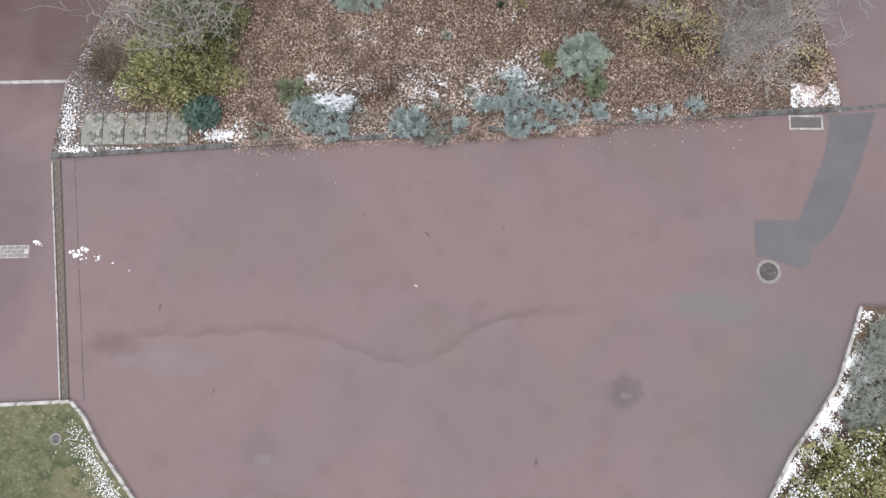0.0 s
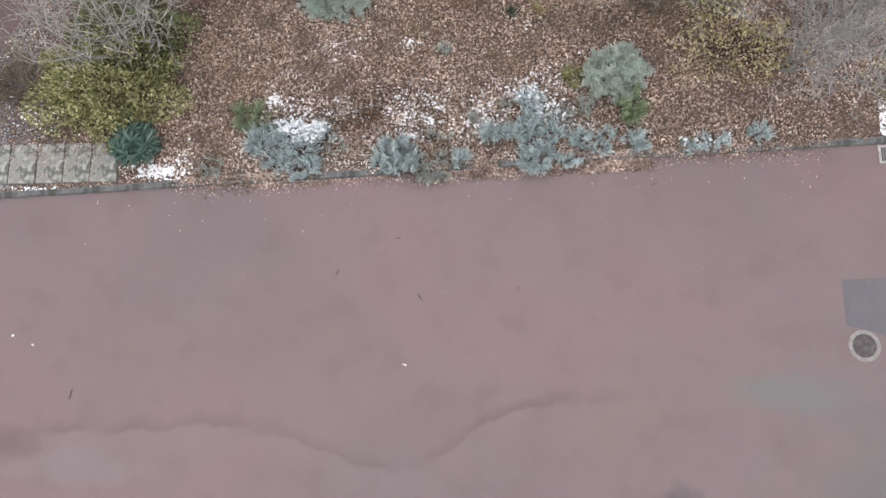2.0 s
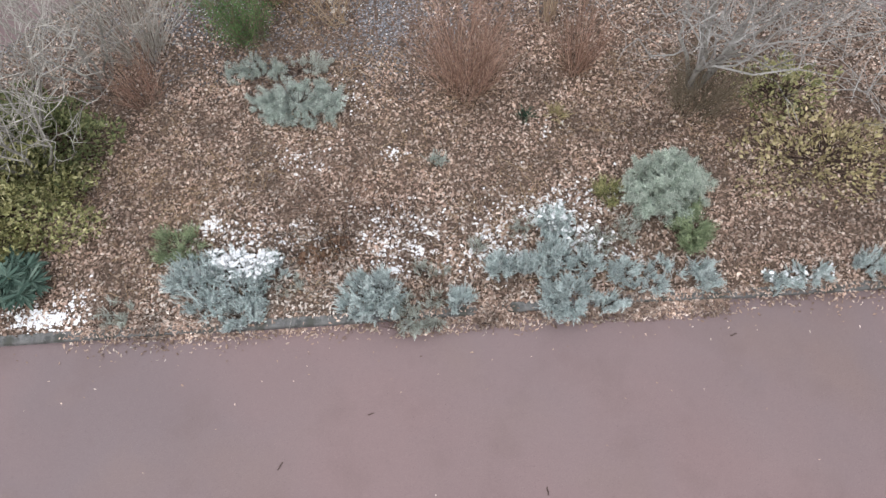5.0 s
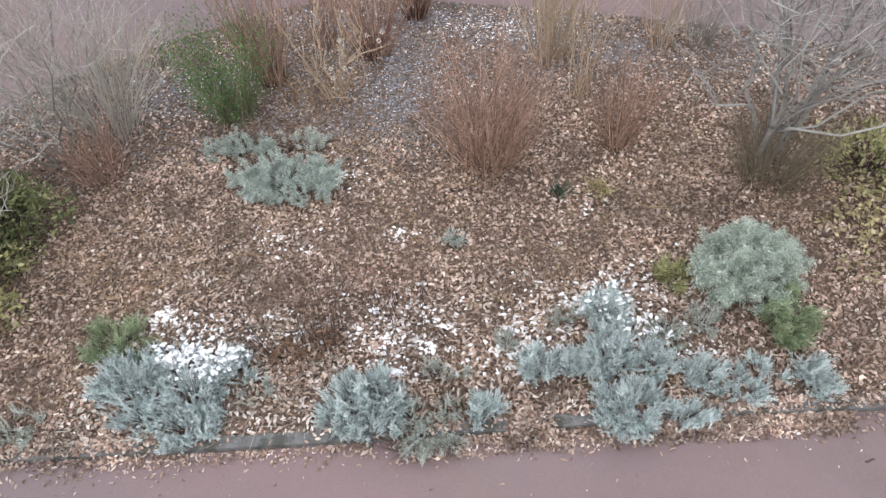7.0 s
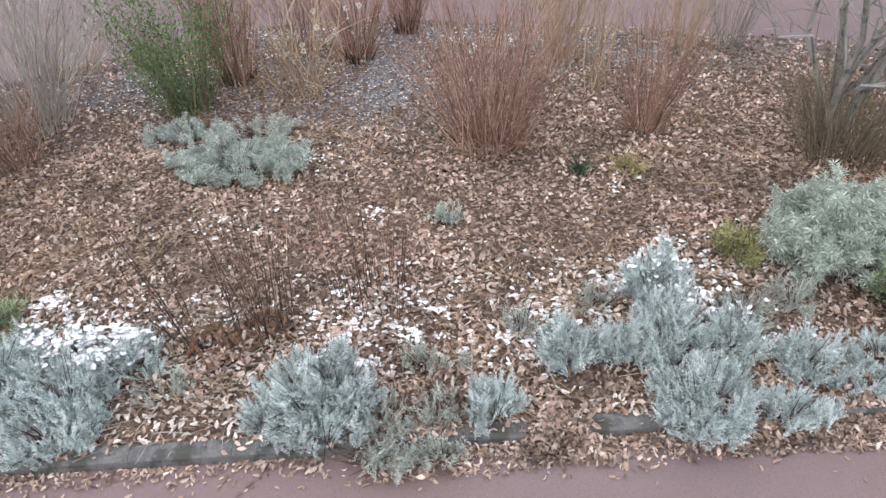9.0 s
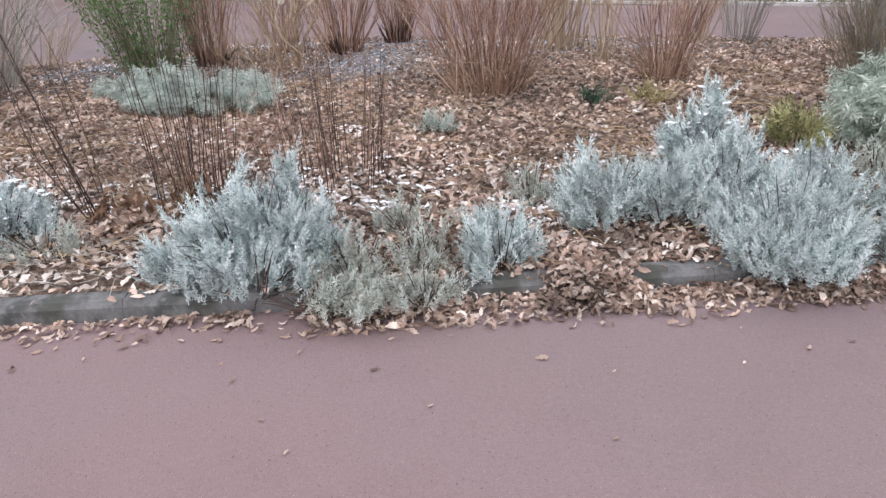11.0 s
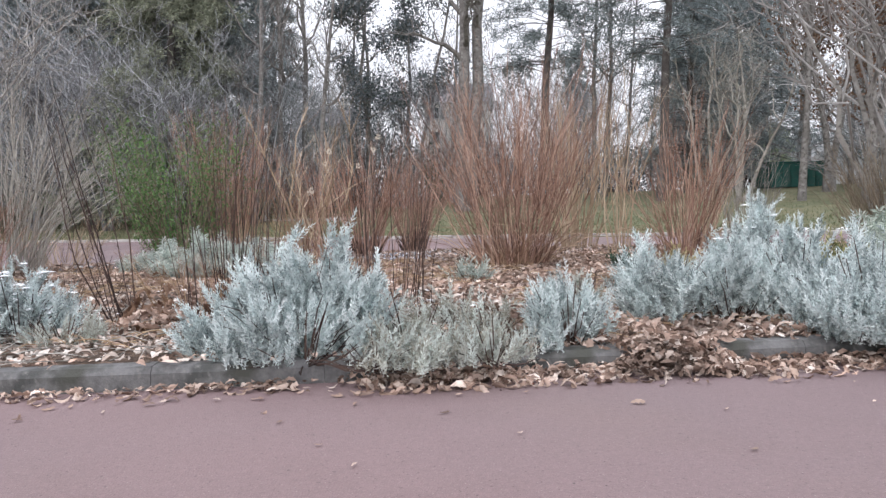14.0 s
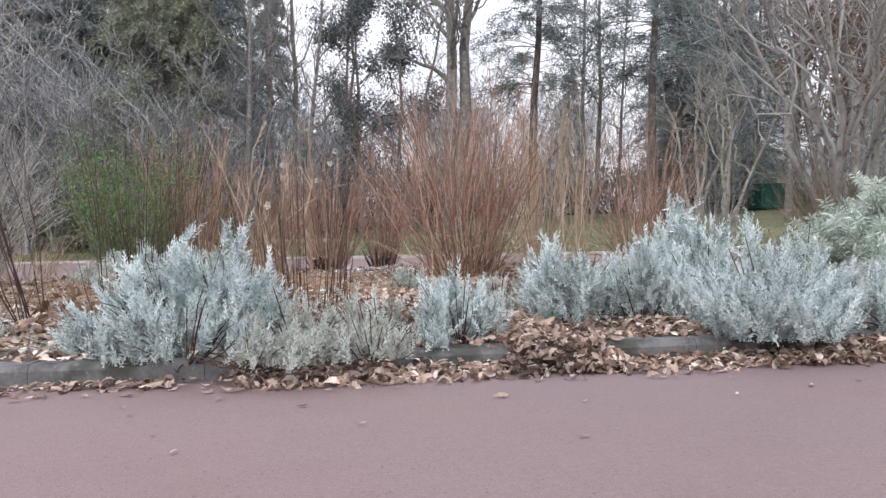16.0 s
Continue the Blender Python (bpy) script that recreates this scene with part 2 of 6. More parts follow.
MAT_DEEP = material("dark_green_foliage", (0.04, 0.08, 0.05), 0.55, (), 3.5, 0.2, 0.0, island=[(0.025, 0.055, 0.035), (0.045, 0.1, 0.065), (0.075, 0.14, 0.095)], translucent=0.15, fine=False)
MAT_RUST = material("red_brown_stems", (0.2, 0.09, 0.055), 0.75, (), 6, 0.2, 0.0, island=[(0.124, 0.071, 0.056), (0.271, 0.163, 0.124), (0.384, 0.244, 0.190), (0.633, 0.452, 0.356)], fine=False)
MAT_TAN = material("tan_stems", (0.3, 0.2, 0.12), 0.75, (), 6, 0.2, 0.0, island=[(0.304, 0.223, 0.153), (0.437, 0.339, 0.245), (0.608, 0.514, 0.398)], fine=False)
MAT_GREYSTEM = material("grey_twigs", (0.25, 0.23, 0.2), 0.85, (), 6, 0.2, 0.0, island=[(0.2, 0.185, 0.165), (0.32, 0.305, 0.28), (0.48, 0.465, 0.43)], fine=False)
MAT_LICHEN = material("pale_lichened_twigs", (0.4, 0.39, 0.37), 0.9, (), 6, 0.2, 0.0, island=[(0.207, 0.195, 0.184), (0.314, 0.303, 0.29), (0.444, 0.436, 0.423)], fine=False)
MAT_PALESTEM = material("pale_arching_stems", (0.42, 0.39, 0.35), 0.85, (), 6, 0.2, 0.0, island=[(0.27, 0.245, 0.215), (0.41, 0.385, 0.345), (0.58, 0.555, 0.51)], fine=False)
MAT_BLEACHED = material("bleached_scraps", (0.5, 0.44, 0.39), 0.85, (), 5, 0.2, 0.3, 70, island=[(0.2, 0.155, 0.13), (0.4, 0.335, 0.29), (0.56, 0.5, 0.455), (0.72, 0.67, 0.63)])
MAT_STRAWSTEM = material("straw_brown_shoots", (0.36, 0.25, 0.17), 0.8, (), 6, 0.2, 0.0, island=[(0.19, 0.115, 0.08), (0.36, 0.245, 0.175), (0.53, 0.4, 0.29)], fine=False)
MAT_OLIVELEAF = material("olive_green_foliage", (0.2, 0.22, 0.1), 0.65, (), 2.0, 0.3, 0.0, island=[(0.085, 0.11, 0.05), (0.18, 0.205, 0.095), (0.31, 0.325, 0.16)], translucent=0.2, fine=False)
MAT_HEAD = material("dry_seed_head", (0.68, 0.63, 0.55), 0.9, (), 6, 0.15, 0.0, translucent=0.3, fine=False)
MAT_DULLGOLD = material("dull_yellow_foliage", (0.3, 0.27, 0.13), 0.75, (), 2.0, 0.3, 0.0, island=[(0.233, 0.201, 0.116), (0.382, 0.329, 0.18), (0.517, 0.464, 0.258), (0.677, 0.586, 0.399)], translucent=0.2, fine=False)
MAT_DARKSTEM = material("dark_dead_stems", (0.06, 0.04, 0.035), 0.85, (), 6, 0.2, 0.0, island=[(0.035, 0.024, 0.022), (0.07, 0.046, 0.04), (0.11, 0.075, 0.06)], fine=False)
# bark of the far trees, both tones lightened to carry distance haze
MAT_BARK = material("grey_bark", (0.2, 0.19, 0.18), 0.9, [((0.3, 0.295, 0.285), 4, 0.5, 0.65), ((0.11, 0.1, 0.095), 9, 0.52, 0.65)], 3, 0.25, 0.8, 30)
MAT_DARKBARK = material("dark_bark", (0.115, 0.103, 0.098), 0.9, [((0.17, 0.16, 0.155), 4, 0.5, 0.65)], 3, 0.25, 0.8, 30)
MAT_PALEBARK = material("pale_bark", (0.34, 0.32, 0.29), 0.85, [((0.16, 0.15, 0.13), 5, 0.52, 0.65)], 3, 0.2, 0.6, 30)
# far needles and grey-green leaves: pale blue distance haze is mixed into their colours
MAT_HAZED_NEEDLE = material("hazed_conifer_needles", (0.035, 0.055, 0.04), 0.8, (), 1.0, 0.25, 0.0, island=[(0.13, 0.162, 0.166), (0.225, 0.27, 0.277), (0.335, 0.38, 0.4)], translucent=0.1, fine=False)
MAT_HAZED_OLIVE = material("hazed_olive_needles", (0.07, 0.08, 0.04), 0.8, (), 1.0, 0.25, 0.0, island=[(0.15, 0.172, 0.125), (0.25, 0.272, 0.2), (0.36, 0.38, 0.29)], translucent=0.1, fine=False)
MAT_HAZED_LEAF = material("hazed_grey_green_leaves", (0.1, 0.12, 0.11), 0.75, (), 1.0, 0.25, 0.0, island=[(0.075, 0.0975, 0.102), (0.143, 0.173, 0.178), (0.255, 0.285, 0.315)], translucent=0.15, fine=False)
MAT_OAKLEAF = material("clinging_brown_leaves", (0.25, 0.13, 0.07), 0.8, (), 1.0, 0.25, 0.0, island=[(0.115, 0.063, 0.042), (0.205, 0.126, 0.084), (0.295, 0.198, 0.147)], translucent=0.25, fine=False)


def road_material():
    """Red-tinted worn asphalt: aggregate, blotches, tide marks along an old puddle line, dirt rings."""
    m = bpy.data.materials.new("red_asphalt")
    m.use_nodes = True
    n, l = m.node_tree.nodes, m.node_tree.links
    b = n["Principled BSDF"]
    b.inputs["Specular IOR Level"].default_value = 0.35
    co = n.new("ShaderNodeTexCoord")
    sep = n.new("ShaderNodeSeparateXYZ")
    l.new(co.outputs["Object"], sep.inputs[0])

    def noise_at(scale, detail=3, rough=0.5):
        q = n.new("ShaderNodeTexNoise")
        q.inputs["Scale"].default_value, q.inputs["Detail"].default_value, q.inputs["Roughness"].default_value = scale, detail, rough
        l.new(co.outputs["Object"], q.inputs["Vector"])
        return q.outputs[0]

    def span(v, a, z, c=0.0, d=1.0):
        q = n.new("ShaderNodeMapRange")
        for i, x in enumerate((a, z, c, d)):
            q.inputs[i + 1].default_value = x
        l.new(v, q.inputs[0])
        return q.outputs[0]

    def calc(op, a, z, c=None):
        q = n.new("ShaderNodeMath"); q.operation = op
        for i, x in enumerate((a, z, c)):
            if x is None:
                continue
            if isinstance(x, (int, float)):
                q.inputs[i].default_value = x
            else:
                l.new(x, q.inputs[i])
        return q.outputs[0]

    def lay(base, colour, fac):
        q = n.new("ShaderNodeMix"); q.data_type = "RGBA"
        q.inputs[7].default_value = (*colour, 1)
        l.new(fac, q.inputs[0]); l.new(base, q.inputs[6])
        return q.outputs[2]

    rgb = n.new("ShaderNodeRGB")
    rgb.outputs[0].default_value = (0.213, 0.151, 0.153, 1)
    col = rgb.outputs[0]
    col = lay(col, (0.178, 0.142, 0.149), span(noise_at(0.16, 4), 0.42, 0.62, 0, 0.8))
    col = lay(col, (0.21, 0.15, 0.14), span(noise_at(0.33, 4), 0.52, 0.68, 0, 0.6))
    col = lay(col, (0.155, 0.11, 0.105), span(noise_at(1.1, 5), 0.52, 0.72, 0, 0.35))
    # the old puddle's tide line: a wandering curve over x
    cv = n.new("ShaderNodeFloatCurve")
    pts = ((0.0, 0.475), (0.033, 0.491), (0.095, 0.535), (0.288, 0.571), (0.394, 0.586), (0.46, 0.568), (0.524, 0.548), (0.6, 0.513), (0.652, 0.509), (0.714, 0.564), (0.764, 0.626), (0.837, 0.662), (0.961, 0.687), (1.0, 0.69))
    c = cv.mapping.curves[0]
    while len(c.points) < len(pts):
        c.points.new(0.5, 0.5)
    for p, (px, py) in zip(c.points, pts):
        p.location = (px, py)
    cv.mapping.update()
    tx = calc("MULTIPLY_ADD", sep.outputs[0], 1 / 16.0, 10.8 / 16.0)
    l.new(tx, cv.inputs["Value"])
    line_y = calc("MULTIPLY_ADD", cv.outputs[0], 10.0, -7.1)
    wob = calc("MULTIPLY_ADD", noise_at(1.6, 4), 0.5, -0.25)
    dist = calc("ADD", calc("SUBTRACT", sep.outputs[1], line_y), wob)
    inside = calc("MULTIPLY", span(sep.outputs[0], -10.5, -8.5), span(sep.outputs[0], 5.2, 3.0))
    above = calc("MULTIPLY", span(dist, -0.05, 0.03), span(dist, 0.32, 0.02))
    below = calc("MULTIPLY", span(dist, 0.02, -0.1), span(dist, -0.9, -0.05))
    broken = span(noise_at(0.7, 3), 0.36, 0.6, 0.25, 1.0)
    col = lay(col, (0.1, 0.07, 0.066), calc("MULTIPLY", calc("MULTIPLY", above, inside), calc("MULTIPLY", broken, 0.36)))
    col = lay(col, (0.22, 0.175, 0.175), calc("MULTIPLY", calc("MULTIPLY", below, inside), calc("MULTIPLY", broken, 0.35)))
    # silt-pale and damp blotches where water stood
    for (cx, cy, rx, ry, colour, amount) in (
            (5.69, -2.5, 0.6, 0.58, (0.09, 0.082, 0.085), 0.6), (5.75, -2.6, 0.2, 0.12, (0.2, 0.18, 0.18), 0.6), (-4.85, -4.7, 0.7, 0.6, (0.14, 0.122, 0.127), 0.45), (-4.75, -5.0, 0.3, 0.2, (0.23, 0.21, 0.215), 0.5), (8.2, 0.1, 1.6, 0.5, (0.165, 0.168, 0.16), 0.7),
            (-8.0, -2.3, 2.0, 0.5, (0.22, 0.19, 0.2), 0.5), (11.0, -3.0, 3.0, 3.4, (0.148, 0.14, 0.14), 0.75), (-13.6, 10.5, 4.6, 5.5, (0.095, 0.058, 0.058), 0.95), (-13.8, 1.0, 1.8, 4.5, (0.14, 0.1, 0.105), 0.6),
            (-9.6, -1.9, 0.9, 0.45, (0.125, 0.084, 0.08), 0.5), (12.5, 2.2, 2.0, 2.6, (0.155, 0.122, 0.128), 0.6)):
        dx = calc("MULTIPLY", calc("ADD", sep.outputs[0], -cx), 1 / rx)
        dy = calc("MULTIPLY", calc("ADD", sep.outputs[1], -cy), 1 / ry)
        r2 = calc("ADD", calc("MULTIPLY", dx, dx), calc("MULTIPLY", dy, dy))
        r2 = calc("ADD", r2, calc("MULTIPLY_ADD", noise_at(2.2 / max(rx, 0.6), 4), 1.6, -0.8))
        col = lay(col, colour, span(r2, 1.1, 0.1, 0.0, amount))
    # aggregate
    vo = n.new("ShaderNodeTexVoronoi")
    vo.inputs["Scale"].default_value = 130
    l.new(co.outputs["Object"], vo.inputs["Vector"])
    hs = n.new("ShaderNodeSeparateColor")
    l.new(vo.outputs["Color"], hs.inputs[0])
    grain = calc("MULTIPLY", span(hs.outputs[0], 0, 1, 0.92, 1.08), span(noise_at(38, 4, 0.7), 0.3, 0.7, 0.94, 1.06))
    mx = n.new("ShaderNodeMix"); mx.data_type = "RGBA"; mx.blend_type = "MULTIPLY"
    mx.inputs[0].default_value = 1
    l.new(col, mx.inputs[6]); l.new(grain, mx.inputs[7])
    col = mx.outputs[2]
    col = lay(col, (0.34, 0.29, 0.28), span(noise_at(95, 2), 0.66, 0.72, 0, 0.75))
    col = lay(col, (0.06, 0.045, 0.045), span(noise_at(60, 2), 0.66, 0.72, 0, 0.75))
    l.new(col, b.inputs["Base Color"])
    l.new(span(noise_at(0.5, 4), 0.35, 0.7, 0.6, 0.85), b.inputs["Roughness"])
    bp = n.new("ShaderNodeBump")
    bp.inputs["Strength"].default_value, bp.inputs["Distance"].default_value = 0.5, 0.006
    l.new(vo.outputs["Distance"], bp.inputs["Height"])
    l.new(bp.outputs[0], b.inputs["Normal"])
    return m


MAT_ROAD = road_material()

# ---- the ground, the roads ----


def far_edge(x):
    """The lawn's edge beyond the second road."""
    return 21.4 - 0.36 * x


def lawn_height(x, y):
    d = (y - far_edge(x)) / 1.09
    up = np.clip(d, 0, 60)
    return np.where(d > 0, 0.06 + 0.05 * np.minimum(up, 30) + 0.01 * np.maximum(up - 30, 0) + 0.05 * wave(x, y, 0.12), -0.06)


def ground_sheet():
    xs = np.concatenate([[-900, -400, -200, -120], np.linspace(-80, 80, 81), [120, 200, 400, 900]])
    ds = np.concatenate([[-900, -300, -100, -40, -10, -0.02, 0.02], np.linspace(0.6, 1.8, 3), np.linspace(3, 90, 60), [130, 230, 450, 900]])
    X, D = np.meshgrid(xs, ds)
    Y = far_edge(np.clip(X, -150, 150)) + D
    Z = np.where(D > 0, lawn_height(X, Y), -0.06)
    idx = np.arange(X.size).reshape(X.shape)
    F = np.stack([idx[:-1, :-1], idx[:-1, 1:], idx[1:, 1:], idx[1:, :-1]], -1).reshape(-1, 4)
    V = np.stack([X, Y, Z], -1).reshape(-1, 3)
    ob = new("ground", mesh_of("ground", V, F, MAT_LAWN, True))
    return tagged(ob, "thin winter lawn, olive green with straw patches", "ground", kind="structure")


ground_sheet()

bm = bmesh.new()
corners = [(-42, -34), (42, -34), (42, far_edge(42)), (-42, far_edge(-42))]
bm.faces.new([bm.verts.new((x, y, 0)) for x, y in corners])
bmesh.ops.triangulate(bm, faces=bm.faces)
tagged(new("road", from_bm("road", bm, MAT_ROAD)), "worn reddish asphalt road surface with tide marks", "road", kind="structure")

# ---- kerbs ----


def kerb_mesh(length, wide=0.15, high=0.125, chamfer=0.025, mat=None):
    """A kerbstone along x, its road face at y = 0, sunk into the road."""
    bm = bmesh.new()
    prof = [(0, -0.1), (0.006, high - chamfer), (chamfer, high), (wide, high), (wide, -0.1)]
    g = 0.0015
    ends = [[bm.verts.new((x, y, z)) for y, z in prof] for x in (g, length - g)]
    for i in range(len(prof)):
        j = (i + 1) % len(prof)
        bm.faces.new((ends[0][i], ends[0][j], ends[1][j], ends[1][i]))
    bm.faces.new(ends[0][::-1]); bm.faces.new(ends[1])
    return from_bm("kerb_stone", bm, mat or MAT_KERB)


KERB_MESH = kerb_mesh(1.0, 0.16, 0.12, 0.035)
KERB_LOW = kerb_mesh(1.0, 0.1, 0.1, 0.015, MAT_PALECONC)


def kerb_run(name, pts, label, me, z=0.0):
    """Kerbstones along a line of plan points, the bed on the left hand."""
    root = thing(name, pose(pts[0][0], pts[0][1], z), label, "kerb", kind="structure")
    o = Vector((pts[0][0], pts[0][1], z))
    for (ax, ay), (bx, by) in zip(pts, pts[1:]):
        length = math.hypot(bx - ax, by - ay)
        n = max(1, round(length))
        for i in range(n):
            f = i / n
            yaw = math.degrees(math.atan2(by - ay, bx - ax)) + random.uniform(-0.12, 0.12)
            m = pose(ax + (bx - ax) * f - o.x, ay + (by - ay) * f - o.y, random.uniform(-0.005, 0.004), random.uniform(-0.8, 0.8), 0, yaw)
            part("kerb_stone", me, root, at=m @ Matrix.Diagonal((length / n, 1, 1, 1)))
    return root


KERB_X, KERB_Y = [-12.25, -7.9, -5.2, -1.7, 1.0, 3.5, 5.5, 13.5], [3.76, 4.2, 4.48, 4.83, 5.12, 5.41, 5.58, 6.4]


def front(x):
    """The road's edge at the planted bed, over x."""
    return float(np.interp(x, KERB_X, KERB_Y))


FRONT = [(x, front(x)) for x in (-12.25, -7.9, -5.2, -1.7, 1.0, 3.5, 5.5, 12.1)]
kerb_run("kerb", FRONT, "grey concrete kerb along the planted bed, half buried in leaves", KERB_MESH)
kerb_run("kerb", [(12.1, front(12.1)), (14.5, 6.55), (40, 9.2)], "grey concrete kerb flush along the side road", kerb_mesh(1.0, 0.12, 0.012, 0.004))
LEFT = [(-11.3, 8.2), (-11.6, 7.4), (-12.1, 6.25), (-12.25, 3.78)]
kerb_run("kerb", LEFT, "pale low kerb at the end of the bed", KERB_LOW)
RIGHT = [(12.1, front(12.1)), (11.85, 7.85), (11.35, 9.4)]
kerb_run("kerb", RIGHT, "low concrete edging round the end of the bed", KERB_LOW)
kerb_run("kerb", [(42, far_edge(42)), (20, far_edge(20)), (0, far_edge(0)), (-20, far_edge(-20)), (-42, far_edge(-42))][::-1], "pale concrete kerb along the far lawn", kerb_mesh(1.0, 0.14, 0.09, 0.015, MAT_PALECONC))
kerb_run("kerb", [(-13.9, 37.0), (-5.3, 31.5)], "pale low edging set into the far lawn", kerb_mesh(1.0, 0.14, 0.22, 0.02, MAT_PALECONC), 0.36)
kerb_run("kerb", [(-40, 5.9), (-14.2, 6.16), (-12.15, 6.28)], "pale concrete strip set flush across the side road", kerb_mesh(1.0, 0.11, 0.008, 0.003, MAT_PALECONC))

# ---- the planted bed ----
BACK = [(11.35, 9.4), (10.2, 11.4), (8.2, 13.2), (5.8, 14.2), (2.4, 14.9), (0.0, 15.3), (-2.6, 15.6), (-4.3, 15.2), (-5.4, 14.5), (-6.6, 13.8), (-7.7, 13.1), (-9.2, 11.6), (-10.6, 9.6), (-11.3, 8.2)]


def bed_outline():
    pts = [(x, y + 0.13) for x, y in FRONT] + [(11.85, 7.85)] + BACK + [(-11.55, 7.4), (-12.0, 6.25)]
    P = np.array(pts + pts[:1])
    d = np.concatenate([[0], np.cumsum(np.linalg.norm(np.diff(P, axis=0), axis=1))])
    s = np.linspace(0, d[-1], 241)[:-1]
    return np.stack([np.interp(s, d, P[:, 0]), np.interp(s, d, P[:, 1])], 1)


OUTLINE = bed_outline()


def inside_bed(x, y):
    """Whether plan points lie in the bed (crossing count)."""
    ax, ay = OUTLINE[:, 0], OUTLINE[:, 1]
    bx, by = np.roll(ax, -1), np.roll(ay, -1)
    x, y = np.asarray(x)[:, None], np.asarray(y)[:, None]
    cross = ((ay > y) != (by > y)) & (x < (bx - ax) * (y - ay) / (by - ay + 1e-12) + ax)
    return cross.sum(1) % 2 == 1


def soil(x, y):
    """Height of the bed's soil."""
    x, y = np.asarray(x, dtype=float), np.asarray(y, dtype=float)
    k = np.interp(x, KERB_X, KERB_Y)
    back = np.clip((15.2 - 0.035 * x * x - y) / 2.0, 0, 1)
    return 0.1 + 0.07 * np.clip((y - k) / 2.5, 0, 1) * back - 0.07 * (1 - back) + 0.018 * wave(x, y, 0.8)


def bed_mesh():
    c = np.array([0.0, 9.3])
    rings = np.linspace(0.02, 1, 46)
    V = []
    for s in rings:
        q = c + (OUTLINE - c) * s
        V.append(np.column_stack([q, soil(q[:, 0], q[:, 1])]))
    q = V[-1].copy(); q[:, 2] = -0.05
    V.append(q)
    n, k = len(OUTLINE), len(V)
    idx = np.arange(n * k).reshape(k, n)
    F = np.stack([idx[:-1], idx[1:], np.roll(idx, -1, 1)[1:], np.roll(idx, -1, 1)[:-1]], -1).reshape(-1, 4)
    return mesh_of("planted_bed", np.concatenate(V), F[:, ::-1], MAT_SOIL, True)


tagged(new("planted_bed", bed_mesh()), "raised bed of dark leaf mould and mulch", "flower bed", kind="structure")

# ---- lawn and bed at the road's near corners ----


def plot(name, pts, mat, label, category, high=0.08):
    bm = bmesh.new()
    top = [bm.verts.new((x, y, high)) for x, y in pts]
    low = [bm.verts.new((x, y, -0.05)) for x, y in pts]
    bm.faces.new(top)
    for i in range(len(pts)):
        j = (i + 1) % len(pts)
        bm.faces.new((top[i], low[i], low[j], top[j]))
    bmesh.ops.triangulate(bm, faces=bm.faces)
    return tagged(new(name, from_bm(name, bm, mat)), label, category, kind="structure")


NEAR_LAWN = [(-10.68, -3.68), (-10.25, -4.07), (-9.58, -5.05), (-8.5, -6.3), (-7.45, -7.6), (-6.2, -9.2), (-4.0, -12), (-30, -12), (-30, -4.15), (-12.8, -3.9)]
plot("lawn", NEAR_LAWN, MAT_LAWN, "short mossy lawn with thin snow at its edge", "lawn")
kerb_run("kerb", NEAR_LAWN[6::-1] + [(-12.8, -3.9), (-30, -4.15)], "narrow pale concrete edging round the lawn", kerb_mesh(1.0, -0.09, 0.09, 0.012, MAT_PALECONC))
SIDE_BED = [(12.45, 0.33), (12.15, -0.65), (11.72, -1.95), (11.05, -3.02), (10.4, -3.95), (9.75, -5.25), (8.9, -7.0), (7.9, -10), (30, -10), (30, 1.6), (13.3, 0.35)]
plot("side_bed", SIDE_BED[::-1], MAT_SOIL, "side bed of dark soil with snow and low shrubs", "flower bed", 0.1)
kerb_run("kerb", [(30, 1.6), (13.3, 0.35), (12.55, 0.25)][::-1], "grey concrete kerb along the side bed", kerb_mesh(1.0, -0.12, 0.1, 0.015))
kerb_run("kerb", SIDE_BED[7::-1], "low pale edging of the side bed", kerb_mesh(1.0, -0.08, 0.105, 0.012, MAT_PALECONC))

# ---- road furniture: patch, covers, drains ----


def flat_patch(name, pts, mat, z, label, category):
    bm = bmesh.new()
    top = [bm.verts.new((x, y, z)) for x, y in pts]
    low = [bm.verts.new((x, y, -0.02)) for x, y in pts]
    bm.faces.new(top)
    for i in range(len(pts)):
        j = (i + 1) % len(pts)
        bm.faces.new((top[i], low[i], low[j], top[j]))
    bmesh.ops.triangulate(bm, faces=bm.faces)
    return tagged(new(name, from_bm(name, bm, mat)), label, category, kind="structure")


flat_patch("asphalt_patch", [(11.65, 6.12), (11.75, 5.95), (11.68, 5.45), (11.6, 4.95), (11.27, 4.05), (10.78, 2.84), (9.47, 2.74), (9.5, 1.68), (10.1, 1.56), (10.85, 1.34), (11.05, 1.5), (11.15, 1.95), (11.75, 2.55), (12.1, 3.21), (12.6, 4.5), (13.0, 5.8), (13.15, 6.28)][::-1], MAT_PATCH, 0.004, "smooth grey asphalt repair strip crossing the red road", "road patch")


def disc(r0, r1, z0, z1, n=40):
    """A ring or plate about z: inner r0, outer r1."""
    bm = bmesh.new()
    a = [2 * math.pi * i / n for i in range(n)]
    rows = [(r1, z0), (r1, z1), (r0, z1), (r0, z0)] if r0 else [(r1, z0), (r1, z1)]
    loops = [[bm.verts.new((r * math.cos(t), r * math.sin(t), z)) for t in a] for r, z in rows]
    for p, q in zip(loops, loops[1:]):
        for i in range(n):
            bm.faces.new((p[i], p[(i + 1) % n], q[(i + 1) % n], q[i]))
    if not r0:
        bm.faces.new(loops[-1])
    return bm


